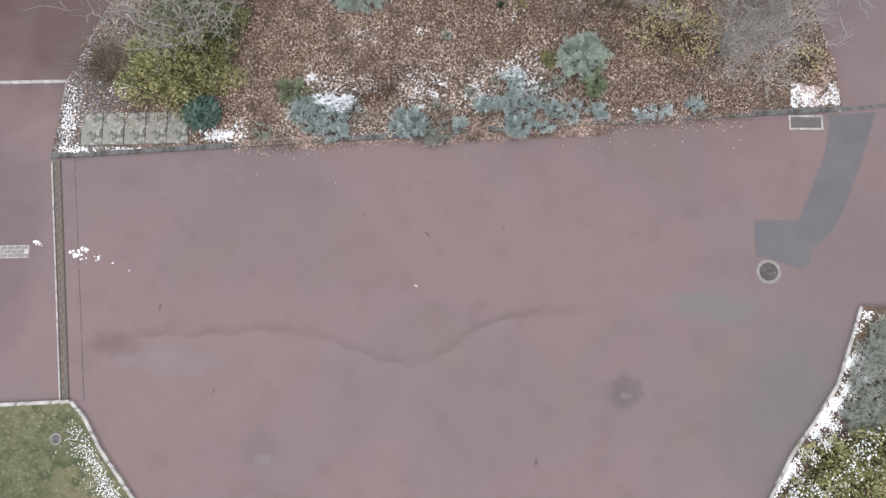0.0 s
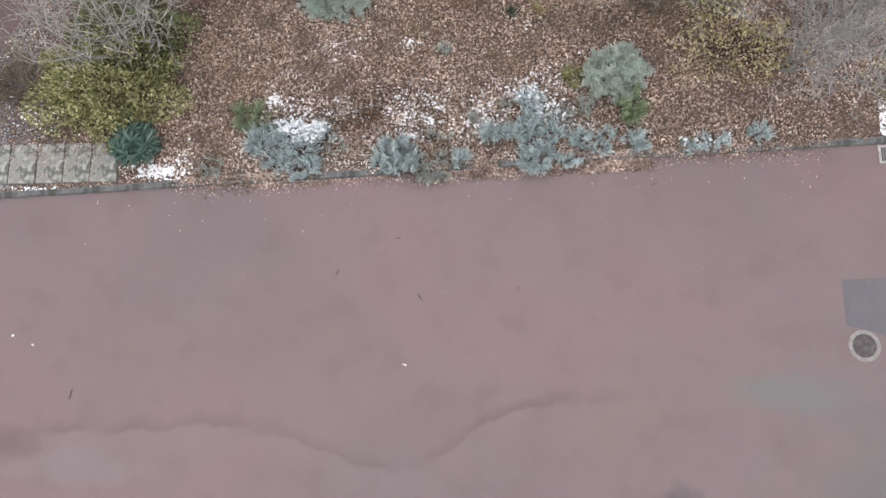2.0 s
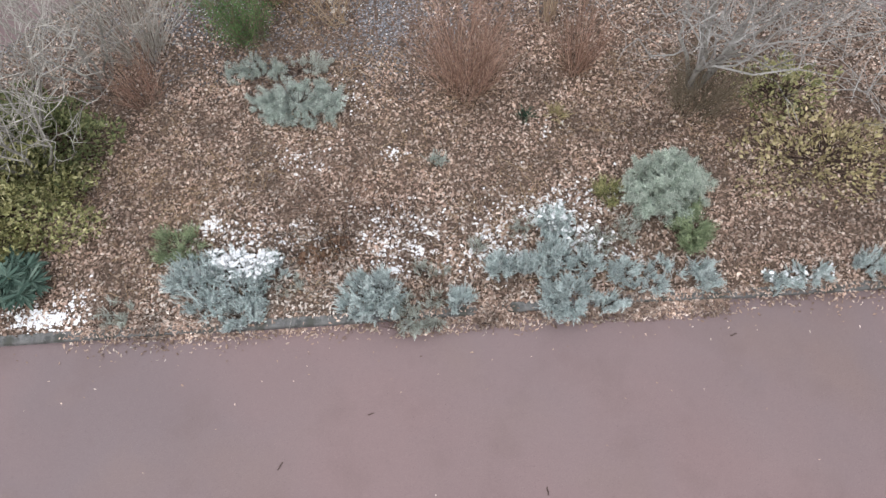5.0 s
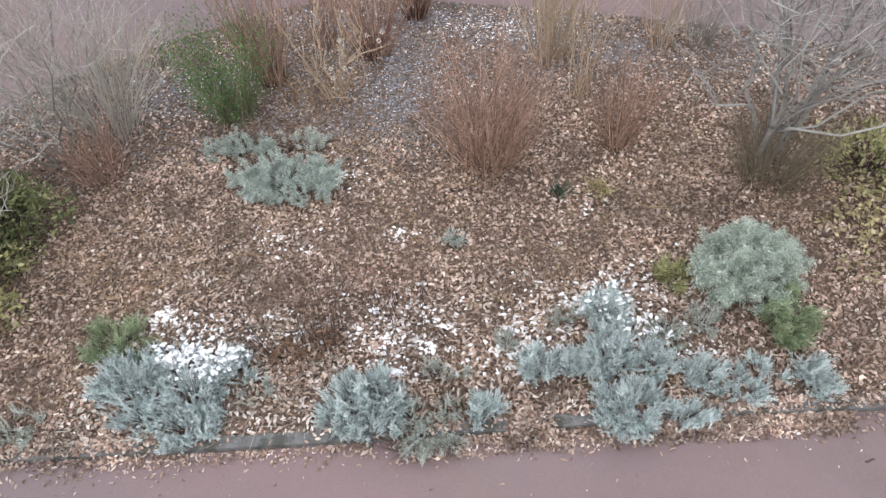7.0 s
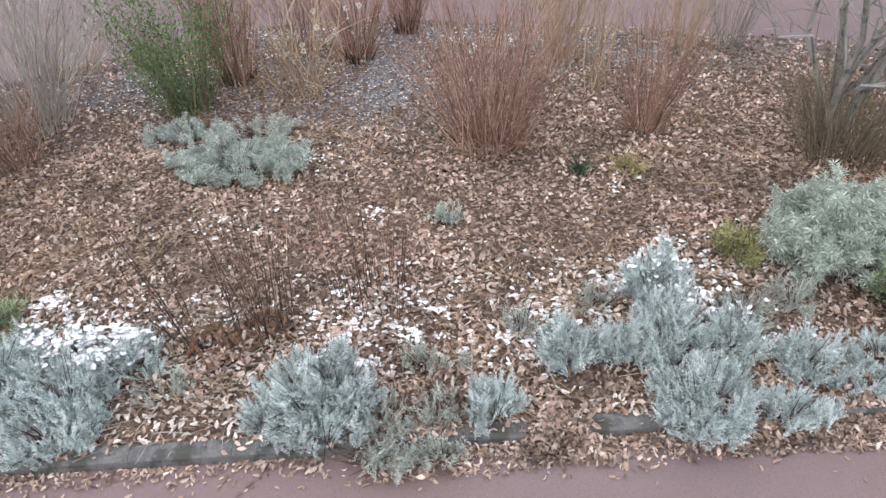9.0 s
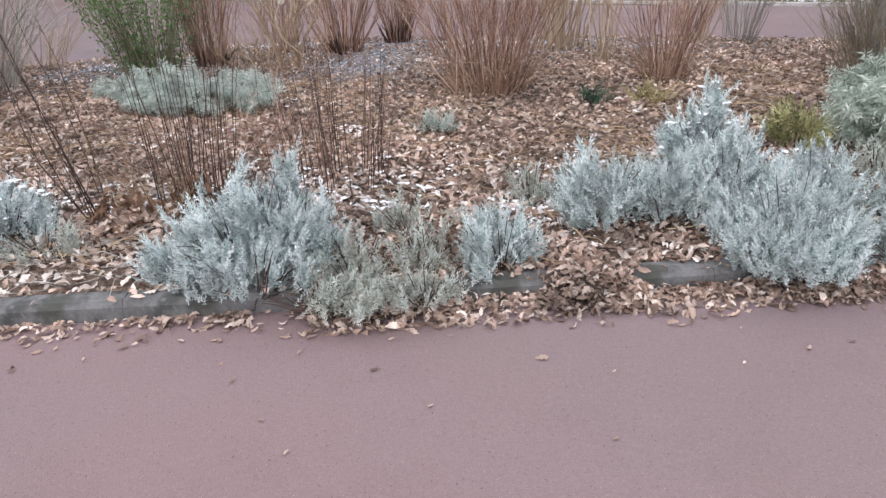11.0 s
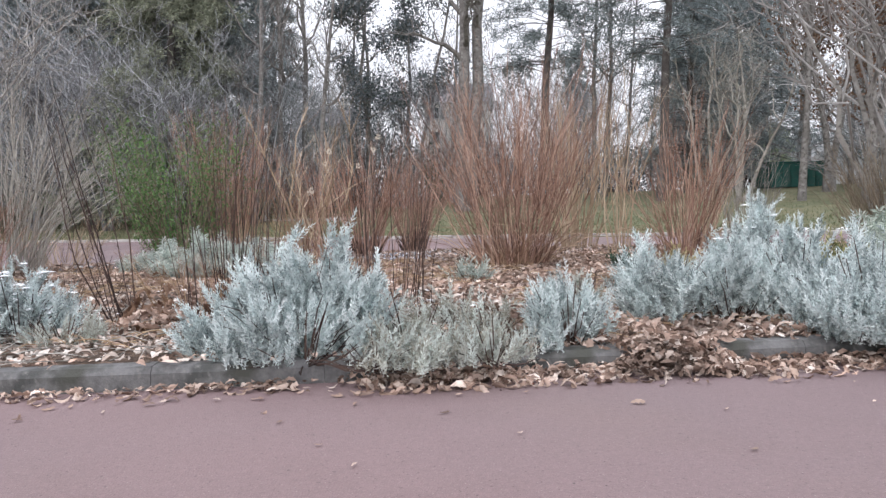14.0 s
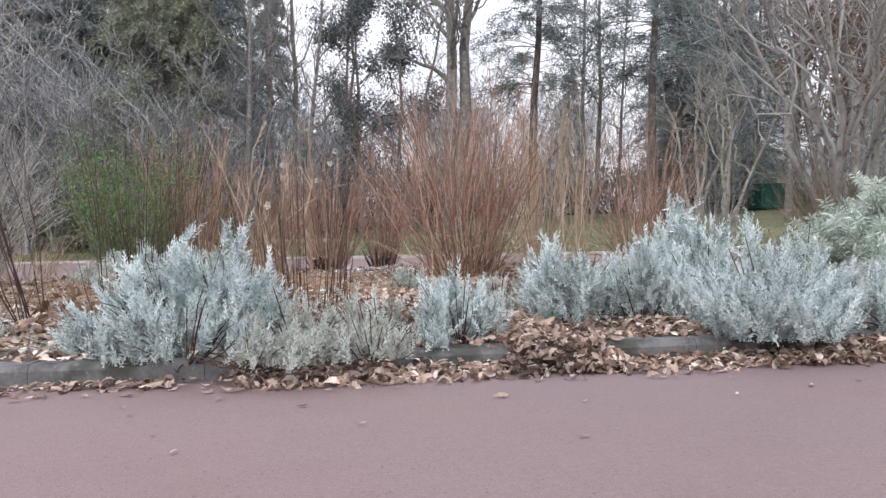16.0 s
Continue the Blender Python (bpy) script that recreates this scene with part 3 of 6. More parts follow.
def manhole(x, y):
    root = thing("manhole", pose(x, y, 0), "round iron manhole cover in a pale worn ring", "manhole cover")
    part("surround", from_bm("surround", disc(0.27, 0.36, -0.02, 0.006), MAT_RING), root, "pale cement ring")
    bm = disc(0, 0.265, -0.02, 0.0045)
    for i in range(-4, 5):
        for j in range(-4, 5):
            if i * i + j * j < 19:
                bmesh.ops.create_cube(bm, size=1, matrix=pose(i * 0.052, j * 0.052, 0.006) @ Matrix.Diagonal((0.03, 0.03, 0.006, 1)))
    part("cover", from_bm("cover", bm, MAT_COVER), root, "ribbed dark iron plate")


manhole(9.87, 1.23)


def gully(x, y, yaw):
    root = thing("drain_grate", pose(x, y, 0, 0, 0, yaw), "galvanised road drain grate with parallel bars beside the kerb", "drain grate")
    bm = bmesh.new()
    for cx, cy, sx, sy in ((0.51, 0.03, 1.02, 0.06), (0.51, 0.43, 1.02, 0.06), (0.03, 0.23, 0.06, 0.34), (0.99, 0.23, 0.06, 0.34)):
        bmesh.ops.create_cube(bm, size=1, matrix=pose(cx, cy, 0.0) @ Matrix.Diagonal((sx, sy, 0.024, 1)))
    part("frame", from_bm("frame", bm, MAT_PALECONC), root, "pale worn frame")
    bm = bmesh.new()
    bmesh.ops.create_cube(bm, size=1, matrix=pose(0.51, 0.23, 0.001) @ Matrix.Diagonal((0.9, 0.34, 0.006, 1)))
    part("pit", from_bm("pit", bm, MAT_DARKBARK), root, "dark silted pit")
    bm = bmesh.new()
    bmesh.ops.create_cube(bm, size=1, matrix=Matrix.Diagonal((0.026, 0.34, 0.016, 1)))
    me = from_bm("bar", bm, MAT_GALV)
    for i in range(15):
        part("bar", me, root, at=pose(0.11 + i * 0.0575, 0.23, 0.009))


gully(10.55, 5.62, 2.0)


def channel(a, b, wide):
    length = math.hypot(b[0] - a[0], b[1] - a[1])
    root = thing("channel_drain", pose(a[0], a[1], 0, 0, 0, math.degrees(math.atan2(b[1] - a[1], b[0] - a[0]))), "long slotted channel drain, silted brown between iron edges", "drain")
    bm = bmesh.new()
    for y in (0.02, wide - 0.02):
        bmesh.ops.create_cube(bm, size=1, matrix=pose(length / 2, y, 0) @ Matrix.Diagonal((length, 0.04, 0.02, 1)))
    part("rail", from_bm("rail", bm, MAT_IRON), root, "dark iron edge rails")
    bm = bmesh.new()
    bmesh.ops.create_cube(bm, size=1, matrix=pose(length / 2, wide + 0.025, 0) @ Matrix.Diagonal((length, 0.045, 0.014, 1)))
    part("edge_strip", from_bm("edge_strip", bm, MAT_PALECONC), root, "pale cement edge strip")
    n = round(length / 0.5)
    bm = bmesh.new()
    step = length / n
    for j in range(9):
        bmesh.ops.create_cube(bm, size=1, matrix=pose((j + 0.5) * step / 9, wide / 2, 0.004) @ Matrix.Diagonal((step / 9 * 0.6, wide - 0.085, 0.016, 1)))
    bmesh.ops.create_cube(bm, size=1, matrix=pose(step / 2, wide / 2, 0.003) @ Matrix.Diagonal((step - 0.012, 0.03, 0.016, 1)))
    bmesh.ops.create_cube(bm, size=1, matrix=pose(step / 2, wide / 2, 0.0) @ Matrix.Diagonal((step, wide - 0.085, 0.006, 1)))
    me = from_bm("grate_section", bm, MAT_DRAIN)
    for i in range(n):
        part("grate_section", me, root, at=pose(i * step, 0, random.uniform(-0.002, 0.002)))


channel((-10.72, -3.6), (-11.95, 3.71), 0.28)
flat_patch("joint", [(-11.56, 3.9), (-10.47, -2.6), (-10.3, -3.6), (-10.27, -3.6), (-10.44, -2.6), (-11.53, 3.9)], MAT_DARKBARK, 0.003, "narrow dark saw-cut joint in the asphalt", "road joint")


def small_cover(x, y):
    root = thing("utility_cover", pose(x, y, 0, 0, 0, 4), "small rectangular cover of pale blocks in the road", "utility cover")
    bm = bmesh.new()
    bmesh.ops.create_cube(bm, size=1, matrix=pose(0, 0, 0.001) @ Matrix.Diagonal((0.92, 0.4, 0.012, 1)))
    part("bed", from_bm("bed", bm, MAT_PALECONC), root, "pale snow-filled joints")
    bm = bmesh.new()
    bmesh.ops.create_cube(bm, size=1, matrix=Matrix.Diagonal((0.19, 0.095, 0.016, 1)))
    me = from_bm("block", bm, MAT_RING)
    for j in range(3):
        for i in range(4 - j % 2):
            part("block", me, root, at=pose(-0.33 + i * 0.22 + 0.11 * (j % 2), (j - 1) * 0.125, 0.004))


small_cover(-13.05, 0.77)

# ---- paving slabs ----


def slabs():
    root = thing("paving_slabs", pose(-11.33, 4.2, 0.0, 0, 0, 3.5), "row of weathered concrete paving slabs, stained and lichened", "paving", kind="structure")
    bm = bmesh.new()
    bmesh.ops.create_cube(bm, size=1, matrix=Matrix.Diagonal((0.655, 1.02, 0.08, 1)))
    bmesh.ops.bevel(bm, geom=bm.edges[:], offset=0.012, segments=1, affect="EDGES")
    me = from_bm("slab", bm, MAT_SLAB)
    for i in range(5):
        part("slab", me, root, at=pose(0.35 + i * 0.685, 0.52, 0.12 + random.uniform(-0.006, 0.008), random.uniform(-0.8, 0.8), random.uniform(-0.8, 0.8), random.uniform(-0.6, 0.6)))


slabs()


def lawn_cover(x, y):
    root = thing("access_cover", pose(x, y, 0.085), "small round grey access cover in the lawn", "access cover")
    part("ring", from_bm("ring", disc(0.12, 0.18, -0.03, 0.012, 28), MAT_RING), root)
    part("lid", from_bm("lid", disc(0, 0.117, -0.03, 0.009, 28), MAT_KERB), root)


lawn_cover(-10.95, -4.75)

# ---- leaf shapes ----


def blade(outline, fold=0.25, curl=0.3):
    """A leaf of unit length along y from half its outline (y, half width): two rows about a folded midrib. Triangles."""
    V, F = [], []
    for y, w in outline:
        z = curl * (y - 0.5) ** 2 - curl * 0.25
        V += [(-w, y, z + fold * w), (0, y, z), (w, y, z + fold * w)]
    for i in range(len(outline) - 1):
        a, b = 3 * i, 3 * i + 3
        for k in (0, 1):
            F += [(a + k, a + k + 1, b + k + 1), (a + k, b + k + 1, b + k)]
    return np.array(V, dtype=float), np.array(F)


OAK = [blade([(0, 0.015), (0.2, 0.15), (0.3, 0.1), (0.45, 0.25), (0.57, 0.15), (0.75, 0.24), (1, 0.02)], f, c) for f, c in ((0.3, 0.5), (-0.4, 0.8), (0.7, 0.2), (0.15, -0.9))]
SIMPLE = [blade([(0, 0.02), (0.35, 0.24), (0.7, 0.2), (1, 0.02)], f, c) for f, c in ((0.4, 0.6), (-0.4, 0.9), (0.7, -0.6))]
OVAL = blade([(0, 0.02), (0.3, 0.2), (0.65, 0.2), (1, 0.02)], 0.3, 0.2)
FLAKE = [(np.array([(0, 0, 0.06 * c), (-0.27, 0.5, 0.1), (0.02, 0.52, -0.02), (0.27, 0.46, 0.12 * c), (0, 1, 0.1 * c)], dtype=float), np.array([(0, 2, 1), (0, 3, 2), (1, 2, 4), (2, 3, 4)])) for c in (1, -1.2, 2.2)]
NARROW = (np.array([(0, 0, 0), (-0.11, 0.5, 0.03), (0.11, 0.5, 0.03), (0, 1, 0)], dtype=float), np.array([(0, 2, 1), (1, 2, 3)]))


def sprig(n, length, leaf, width, spread):
    """A shoot along y with n leaflets set round it, grown out of one thin stem."""
    t = np.linspace(0.1, 1.0, n)
    a = np.arange(n) * 2.4 + rng.uniform(0, 0.5, n)
    lift = np.linspace(spread, spread * 0.35, n)
    D = np.stack([np.cos(a) * lift, np.full(n, 1.0), np.sin(a) * lift], 1)
    pos = np.stack([0 * t, t * length, 0 * t], 1)
    M = frames(D, rng.uniform(0, 6.28, n))
    tv = NARROW[0] * np.array([width / 0.22 / leaf, 1, 1])
    V = [(-0.004, 0, 0), (0.004, 0, 0)]
    F = []
    last = 0
    for i in range(n):
        k = len(V)
        pts = pos[i] + (M[i] @ tv.T).T * leaf * (1.0 - 0.25 * i / n)
        V += [tuple(p) for p in pts]
        F += [(k, k + 2, k + 1), (k + 1, k + 2, k + 3), (last, 1 if i == 0 else last + 2, k)]
        last = k
    return np.array(V), np.array(F)


SPRIGS = [sprig(15, 0.14, 0.033, 0.009, 1.1) for _ in range(6)]
SPRIGS_SMALL = [sprig(9, 0.2, 0.06, 0.016, 0.8) for _ in range(4)]


def nodding(n):
    """A shoot that ends in a drooping whorl of narrow leaves."""
    a = np.arange(n) * 2.4
    D = np.stack([np.cos(a), np.linspace(-0.9, 0.7, n), np.sin(a)], 1)
    pos = np.stack([0 * a, np.linspace(0.12, 0.2, n), 0 * a], 1)
    V, F = scatter(NARROW[0] * np.array([0.85, 1, 1]), NARROW[1], frames(D, rng.uniform(-0.4, 0.4, n)), pos, np.full(n, 0.062))
    return join([(V, F), (np.array([(-0.004, 0, 0), (0.004, 0, 0), (0, 0.2, 0)]), np.array([(0, 1, 2)]))])


TUFT_D = np.array([(0.8, 1, 0), (-0.7, 1, 0.4), (0, 1, -0.7), (0.2, 1, 0.2), (0.9, 0.6, 0.5), (-0.9, 0.7, -0.4), (0.1, 0.7, 0.9)], dtype=float)
TUFT = scatter(NARROW[0] * np.array([0.75, 1, 1]), NARROW[1], frames(TUFT_D, np.arange(7) * 0.9), np.array([(0, 0.02 * i, 0) for i in range(7)], dtype=float), np.full(7, 0.075))
NODDING = [nodding(30) for _ in range(3)]


def dome(n, rx, ry, h, lumps=5, inner=0.35):
    """Points through the outer part of an uneven dome, with outward directions."""
    th = rng.uniform(0, 2 * np.pi, n)
    up = rng.uniform(0.0, 1.0, n) ** 0.8
    ca = np.sqrt(np.clip(1 - up ** 2, 0, 1))
    ph = rng.uniform(0, 6.28, 3)
    bulge = 1 + 0.16 * np.sin(lumps * th + ph[0]) + 0.12 * np.sin(3 * th + ph[1] + 3 * up) + 0.1 * np.sin(9 * th + ph[2] + 7 * up)
    r = bulge * (1 - inner * rng.uniform(0, 1, n) ** 1.6)
    P = np.stack([rx * ca * np.cos(th) * r, ry * ca * np.sin(th) * r, h * up * r], 1)
    D = np.stack([ca * np.cos(th), ca * np.sin(th), up * 0.9 + 0.45], 1)
    return P, D + rng.normal(0, 0.22, (n, 3))


def twigs(n, rx, ry, h, radius=0.006):
    """Woody shoots from the middle of a shrub to its shell."""
    P, _ = dome(n, rx * 0.85, ry * 0.85, h * 0.8)
    k = np.linspace(0, 1, 4)[None, :, None]
    base = np.stack([P[:, 0] * 0.2, P[:, 1] * 0.2, np.zeros(n)], 1)[:, None, :]
    path = base + (P[:, None, :] - base) * k
    path[:, 1:3, 2] += 0.05 * h * rng.normal(size=(n, 2))
    return tubes(path, np.repeat(radius * np.linspace(1, 0.4, 4)[None], n, 0), 3)


def cushion(n, rx, ry, h, clumps):
    """Shoot tips over a low mass of many uneven clumps, with their directions."""
    a, r = rng.uniform(0, 6.28, clumps), np.sqrt(rng.uniform(0, 1, clumps))
    cx, cy = rx * 0.8 * r * np.cos(a), ry * 0.8 * r * np.sin(a)
    ch = h * (1.05 - 0.5 * r ** 2) * rng.uniform(0.74, 1.08, clumps)
    cr = min(rx, ry) * rng.uniform(0.24, 0.42, clumps)
    i = rng.integers(0, clumps, n)
    b, q = rng.uniform(0, 6.28, n), rng.uniform(0, 1, n) ** 0.6
    ox, oy = np.cos(b) * q, np.sin(b) * q
    z = ch[i] * (0.35 + 0.65 * np.sqrt(np.clip(1 - q ** 2, 0, 1))) * rng.uniform(0.55, 1.04, n)
    P = np.stack([cx[i] + ox * cr[i], cy[i] + oy * cr[i], z], 1)
    D = np.stack([0.95 * ox + 0.65 * cx[i] / rx, 0.95 * oy + 0.65 * cy[i] / ry, np.full(n, 0.85)], 1) + rng.normal(0, 0.27, (n, 3))
    return P, D


def shrub(name, x, y, rx, ry, h, n, mats, label, sprigs=None, size=1.0, category="shrub", group="", clumps=None, plume=1, lift=0.0, reach=0.2, upright=0.0):
    """A low cushion of leafy shoots over a woody base. plume: shoots that stand together in one tuft."""
    root = thing(name, pose(x, y, float(soil(x, y)) - 0.01), label, category, group)
    sprigs = sprigs or SPRIGS
    P, D = cushion(max(4, n // plume), rx, ry, h - lift, clumps or 11 + int(56 * rx * ry))
    P[:, 2] += lift
    D = D / np.linalg.norm(D, axis=1, keepdims=True)
    D[:, 2] += upright
    D = D / np.linalg.norm(D, axis=1, keepdims=True)
    tufts = len(P)
    P, D = np.repeat(P, plume, 0), np.repeat(D, plume, 0)
    n = len(P)
    if plume > 1:
        # a tuft: shoots fan out of one stem, the outer ones set lower
        fan = rng.normal(0, 1, (n, 3))
        fan -= D * (fan * D).sum(1, keepdims=True)
        back = rng.uniform(0, 1, (n, 1)) ** 1.3
        P = P + fan * (0.012 + 0.022 * back) - D * reach * back + D * np.repeat(rng.normal(0.0, 0.035, (tufts, 1)), plume, 0)
        D = D + fan * (0.16 + 0.24 * back)
        D = D / np.linalg.norm(D, axis=1, keepdims=True)
    P = P - D * 0.13 * size
    P[:, 2] = np.maximum(P[:, 2], 0.01)
    pick = rng.integers(0, len(sprigs), n)
    M = frames(D, rng.uniform(0, 6.28, n))
    sz = size * rng.uniform(0.65, 1.2, n)
    V, F = join([scatter(*sprigs[k], M[pick == k], P[pick == k], sz[pick == k]) for k in range(len(sprigs)) if (pick == k).any()])
    V[:, 2] = np.maximum(V[:, 2], 0.004)
    TIPS.append(P + D * 0.12 * size + np.array([x, y, float(soil(x, y))]))
    part("foliage", mesh_of("foliage", V, F, mats[0]), root)
    TV, TF = twigs(max(24, int(60 * rx * ry / 0.3)), rx, ry, h)
    part("woody_stem", mesh_of("woody_stem", TV, TF, mats[1]), root, "dark woody branches inside")
    return root


TIPS = []
GREY = "grey-blue silvery cushion shrub with feathery upright shoots"
# x, y, half widths, height, shoots, dry, height of the lowest shoots
SILVER = [
    (-4.2, 5.4, 0.72, 0.56, 0.58, 1700, 0, 0), (-3.35, 5.3, 0.62, 0.52, 0.56, 1500, 0, 0), (-3.3, 4.92, 0.6, 0.4, 0.42, 1150, 0, 0), (-3.95, 5.05, 0.5, 0.35, 0.4, 700, 0, 0),
    (-2.98, 5.72, 0.48, 0.42, 0.55, 1000, 0, 0), (-3.7, 5.85, 0.66, 0.36, 0.5, 1000, 0, 0), (-4.5, 5.7, 0.46, 0.42, 0.54, 850, 0, 0), (-2.55, 5.5, 0.4, 0.3, 0.24, 150, 1, 0),
    (-1.1, 5.32, 0.64, 0.56, 0.7, 2500, 0, 0), (-0.84, 5.4, 0.46, 0.42, 0.73, 1050, 0, 0.1), (-0.92, 4.98, 0.56, 0.3, 0.42, 850, 0, 0),
    (-0.36, 5.2, 0.42, 0.36, 0.4, 480, 1, 0), (0.08, 5.32, 0.32, 0.3, 0.36, 220, 1, 0), (-0.5, 4.77, 0.5, 0.24, 0.24, 380, 1, 0), (0.1, 4.86, 0.4, 0.24, 0.26, 300, 1, 0),
    (0.54, 5.28, 0.3, 0.32, 0.5, 1150, 0, 0),
    (1.25, 6.0, 0.42, 0.34, 0.56, 1350, 0, 0.14), (1.7, 5.95, 0.4, 0.32, 0.5, 950, 0, 0.12),
    (2.16, 6.85, 0.46, 0.4, 0.78, 1600, 0, 0.05), (2.32, 5.42, 0.56, 0.48, 0.6, 2500, 0, 0.02), (2.16, 6.1, 0.46, 0.5, 0.66, 1700, 0, 0.06), (2.75, 6.05, 0.4, 0.34, 0.55, 750, 0, 0.08),
    (3.35, 5.95, 0.42, 0.34, 0.48, 900, 0, 0), (3.05, 5.36, 0.5, 0.26, 0.38, 800, 0, 0), (2.95, 6.55, 0.5, 0.4, 0.40, 360, 1, 0), (3.5, 6.75, 0.36, 0.34, 0.42, 300, 1, 0), (1.6, 6.75, 0.4, 0.3, 0.3, 200, 1, 0),
    (4.75, 5.9, 0.42, 0.42, 0.52, 1080, 0, 0), (4.1, 6.05, 0.42, 0.34, 0.36, 420, 0, 0), (3.85, 5.68, 0.45, 0.22, 0.28, 405, 0, 0),
    (6.05, 5.85, 0.45, 0.28, 0.34, 620, 0, 0), (6.65, 5.98, 0.5, 0.3, 0.38, 720, 0, 0), (7.7, 6.22, 0.42, 0.4, 0.42, 650, 0, 0),
    (-5.6, 4.85, 0.55, 0.38, 0.27, 320, 1, 0), (0.78, 6.35, 0.24, 0.24, 0.4, 150, 1, 0), (-0.1, 5.85, 0.5, 0.24, 0.3, 220, 1, 0),
]
for x, y, rx, ry, h, n, dry, lift in SILVER:
    shrub("silver_shrub", x, y, rx, ry, h * 1.08, int(n * (1.0 if dry else 1.4)), (MAT_SILVER_DRY if dry else MAT_SILVER, MAT_DARKSTEM), ("sparse dry grey shrub lying over dead leaves" if dry else GREY), group="silver shrubs along the kerb", plume=5 if dry else 9, lift=lift, upright=0.3 if dry else 0.58)

shrub("sage_shrub", -2.95, 9.4, 1.1, 0.65, 0.47, 760, (MAT_SAGE, MAT_DARKSTEM), "wide low blue-green shrub in dead leaves", NODDING, 1.1, clumps=80, plume=4)
shrub("sage_shrub", -3.95, 10.3, 0.75, 0.5, 0.4, 190, (MAT_SAGE, MAT_DARKSTEM), "thin blue-green shrub at the foot of green bush", NODDING, 1.0, clumps=40, plume=4)
shrub("sage_shrub", -2.9, 10.35, 0.75, 0.4, 0.3, 100, (MAT_SILVER_DRY, MAT_DARKSTEM), "thin frosted grey shrub behind low shrub", NODDING, 1.0, clumps=30, plume=4)
shrub("sage_shrub", 1.63, 9.25, 0.22, 0.2, 0.2, 34, (MAT_DEEP, MAT_DARKSTEM), "small dark green tuft among dead leaves", SPRIGS_SMALL)
shrub("sage_shrub", -0.05, 8.15, 0.25, 0.22, 0.22, 60, (MAT_SAGE, MAT_DARKSTEM), "small thin green tuft among dead leaves", SPRIGS_SMALL)
shrub("spurge", 4.2, 7.5, 0.8, 0.8, 1.0, 1500, (MAT_PALE, MAT_DARKSTEM), "pale grey-green bushy spurge with drooping heads", NODDING, 1.15, plume=4)
shrub("feathery_shrub", 4.55, 6.75, 0.42, 0.55, 0.85, 700, (MAT_FERN, MAT_DARKSTEM), "soft feathery bright green shrub beside spurge", SPRIGS, 1.7)
shrub("golden_shrub", 3.15, 7.5, 0.32, 0.32, 0.45, 280, (MAT_GOLD, MAT_DARKSTEM), "small yellow-green bush among dead leaves", SPRIGS_SMALL, 0.9)
shrub("feathery_shrub", -4.72, 6.2, 0.68, 0.5, 0.36, 420, (MAT_FERN, MAT_DARKSTEM), "low light green feathery plant behind grey shrub", SPRIGS, 1.5)
shrub("golden_shrub", 2.25, 9.35, 0.35, 0.25, 0.2, 60, (MAT_DULLGOLD, MAT_STRAW), "straggling yellow-leaved plant on leaf litter", SPRIGS_SMALL, 1.1)


def leafy_bush(x, y, rx, ry, h, n, mat, label, leaf=0.09, base=0.0):
    root = thing("leafy_bush", pose(x, y, float(soil(x, y)) - 0.01), label, "bush")
    P, D = dome(n, rx, ry, h, 6, 0.45)
    tv, tf = FLAKE[0]
    P[:, 2] = np.maximum(P[:, 2], base)
    D = D + rng.normal(0, 0.7, D.shape)
    V, F = scatter(tv, tf, frames(D, rng.normal(0, 0.6, n)), P, leaf * rng.uniform(0.6, 1.3, n))
    V[:, 2] = np.maximum(V[:, 2], 0.003)
    part("foliage", mesh_of("foliage", V, F, mat), root)
    TV, TF = twigs(70, rx, ry, h, 0.012)
    part("woody_stem", mesh_of("woody_stem", TV, TF, MAT_DARKSTEM), root)
    return root


leafy_bush(-8.25, 6.85, 1.75, 1.45, 1.35, 11000, MAT_GOLD, "rounded evergreen bush with yellow-green leaves under bare twigs", 0.105)
leafy_bush(-8.0, 8.2, 1.5, 1.1, 1.3, 6000, MAT_OLIVELEAF, "olive evergreen bush beneath a bare tree", 0.11)
leafy_bush(7.2, 8.4, 1.7, 1.0, 0.5, 1400, MAT_DULLGOLD, "spreading yellow-green bush among dead leaves", 0.1)
leafy_bush(6.6, 9.9, 1.0, 0.7, 0.7, 900, MAT_GOLD, "spreading yellow-green bush below bare tree", 0.1)
leafy_bush(10.9, 7.75, 0.75, 0.55, 0.35, 380, MAT_DULLGOLD, "low olive plant at the bed's end", 0.08)


def rosette(x, y, r, h):
    """A spurge: whorls of long leaves on several stems."""
    root = thing("rosette_plant", pose(x, y, float(soil(x, y))), "dark blue-green rosette plant beside snow", "plant")
    heads = [(0, 0, h)] + [(r * 0.55 * math.cos(a), r * 0.55 * math.sin(a), h * 0.75) for a in np.arange(7) * 0.9]
    items = []
    for hx, hy, hz in heads:
        n = 46
        a = rng.uniform(0, 6.28, n)
        D = np.stack([np.cos(a), np.sin(a), rng.uniform(-0.25, 0.7, n)], 1)
        pos = np.array([hx, hy, hz]) + np.stack([0 * a, 0 * a, rng.uniform(-0.18, 0.04, n)], 1)
        tv = OVAL[0] * np.array([0.5, 1, 1])
        items.append(scatter(tv, OVAL[1], frames(D, rng.uniform(-0.3, 0.3, n)), pos, r * rng.uniform(0.4, 0.62, n)))
    V, F = join(items)
    part("foliage", mesh_of("foliage", V, F, MAT_ROSETTE), root)
    H = np.array(heads)
    k = np.linspace(0, 1, 4)[None, :, None]
    TV, TF = tubes(H[:, None, :] * k, np.full((len(H), 4), 0.012), 5)
    part("stem", mesh_of("stem", TV, TF, MAT_FERN), root)


rosette(-7.45, 5.3, 0.62, 0.5)


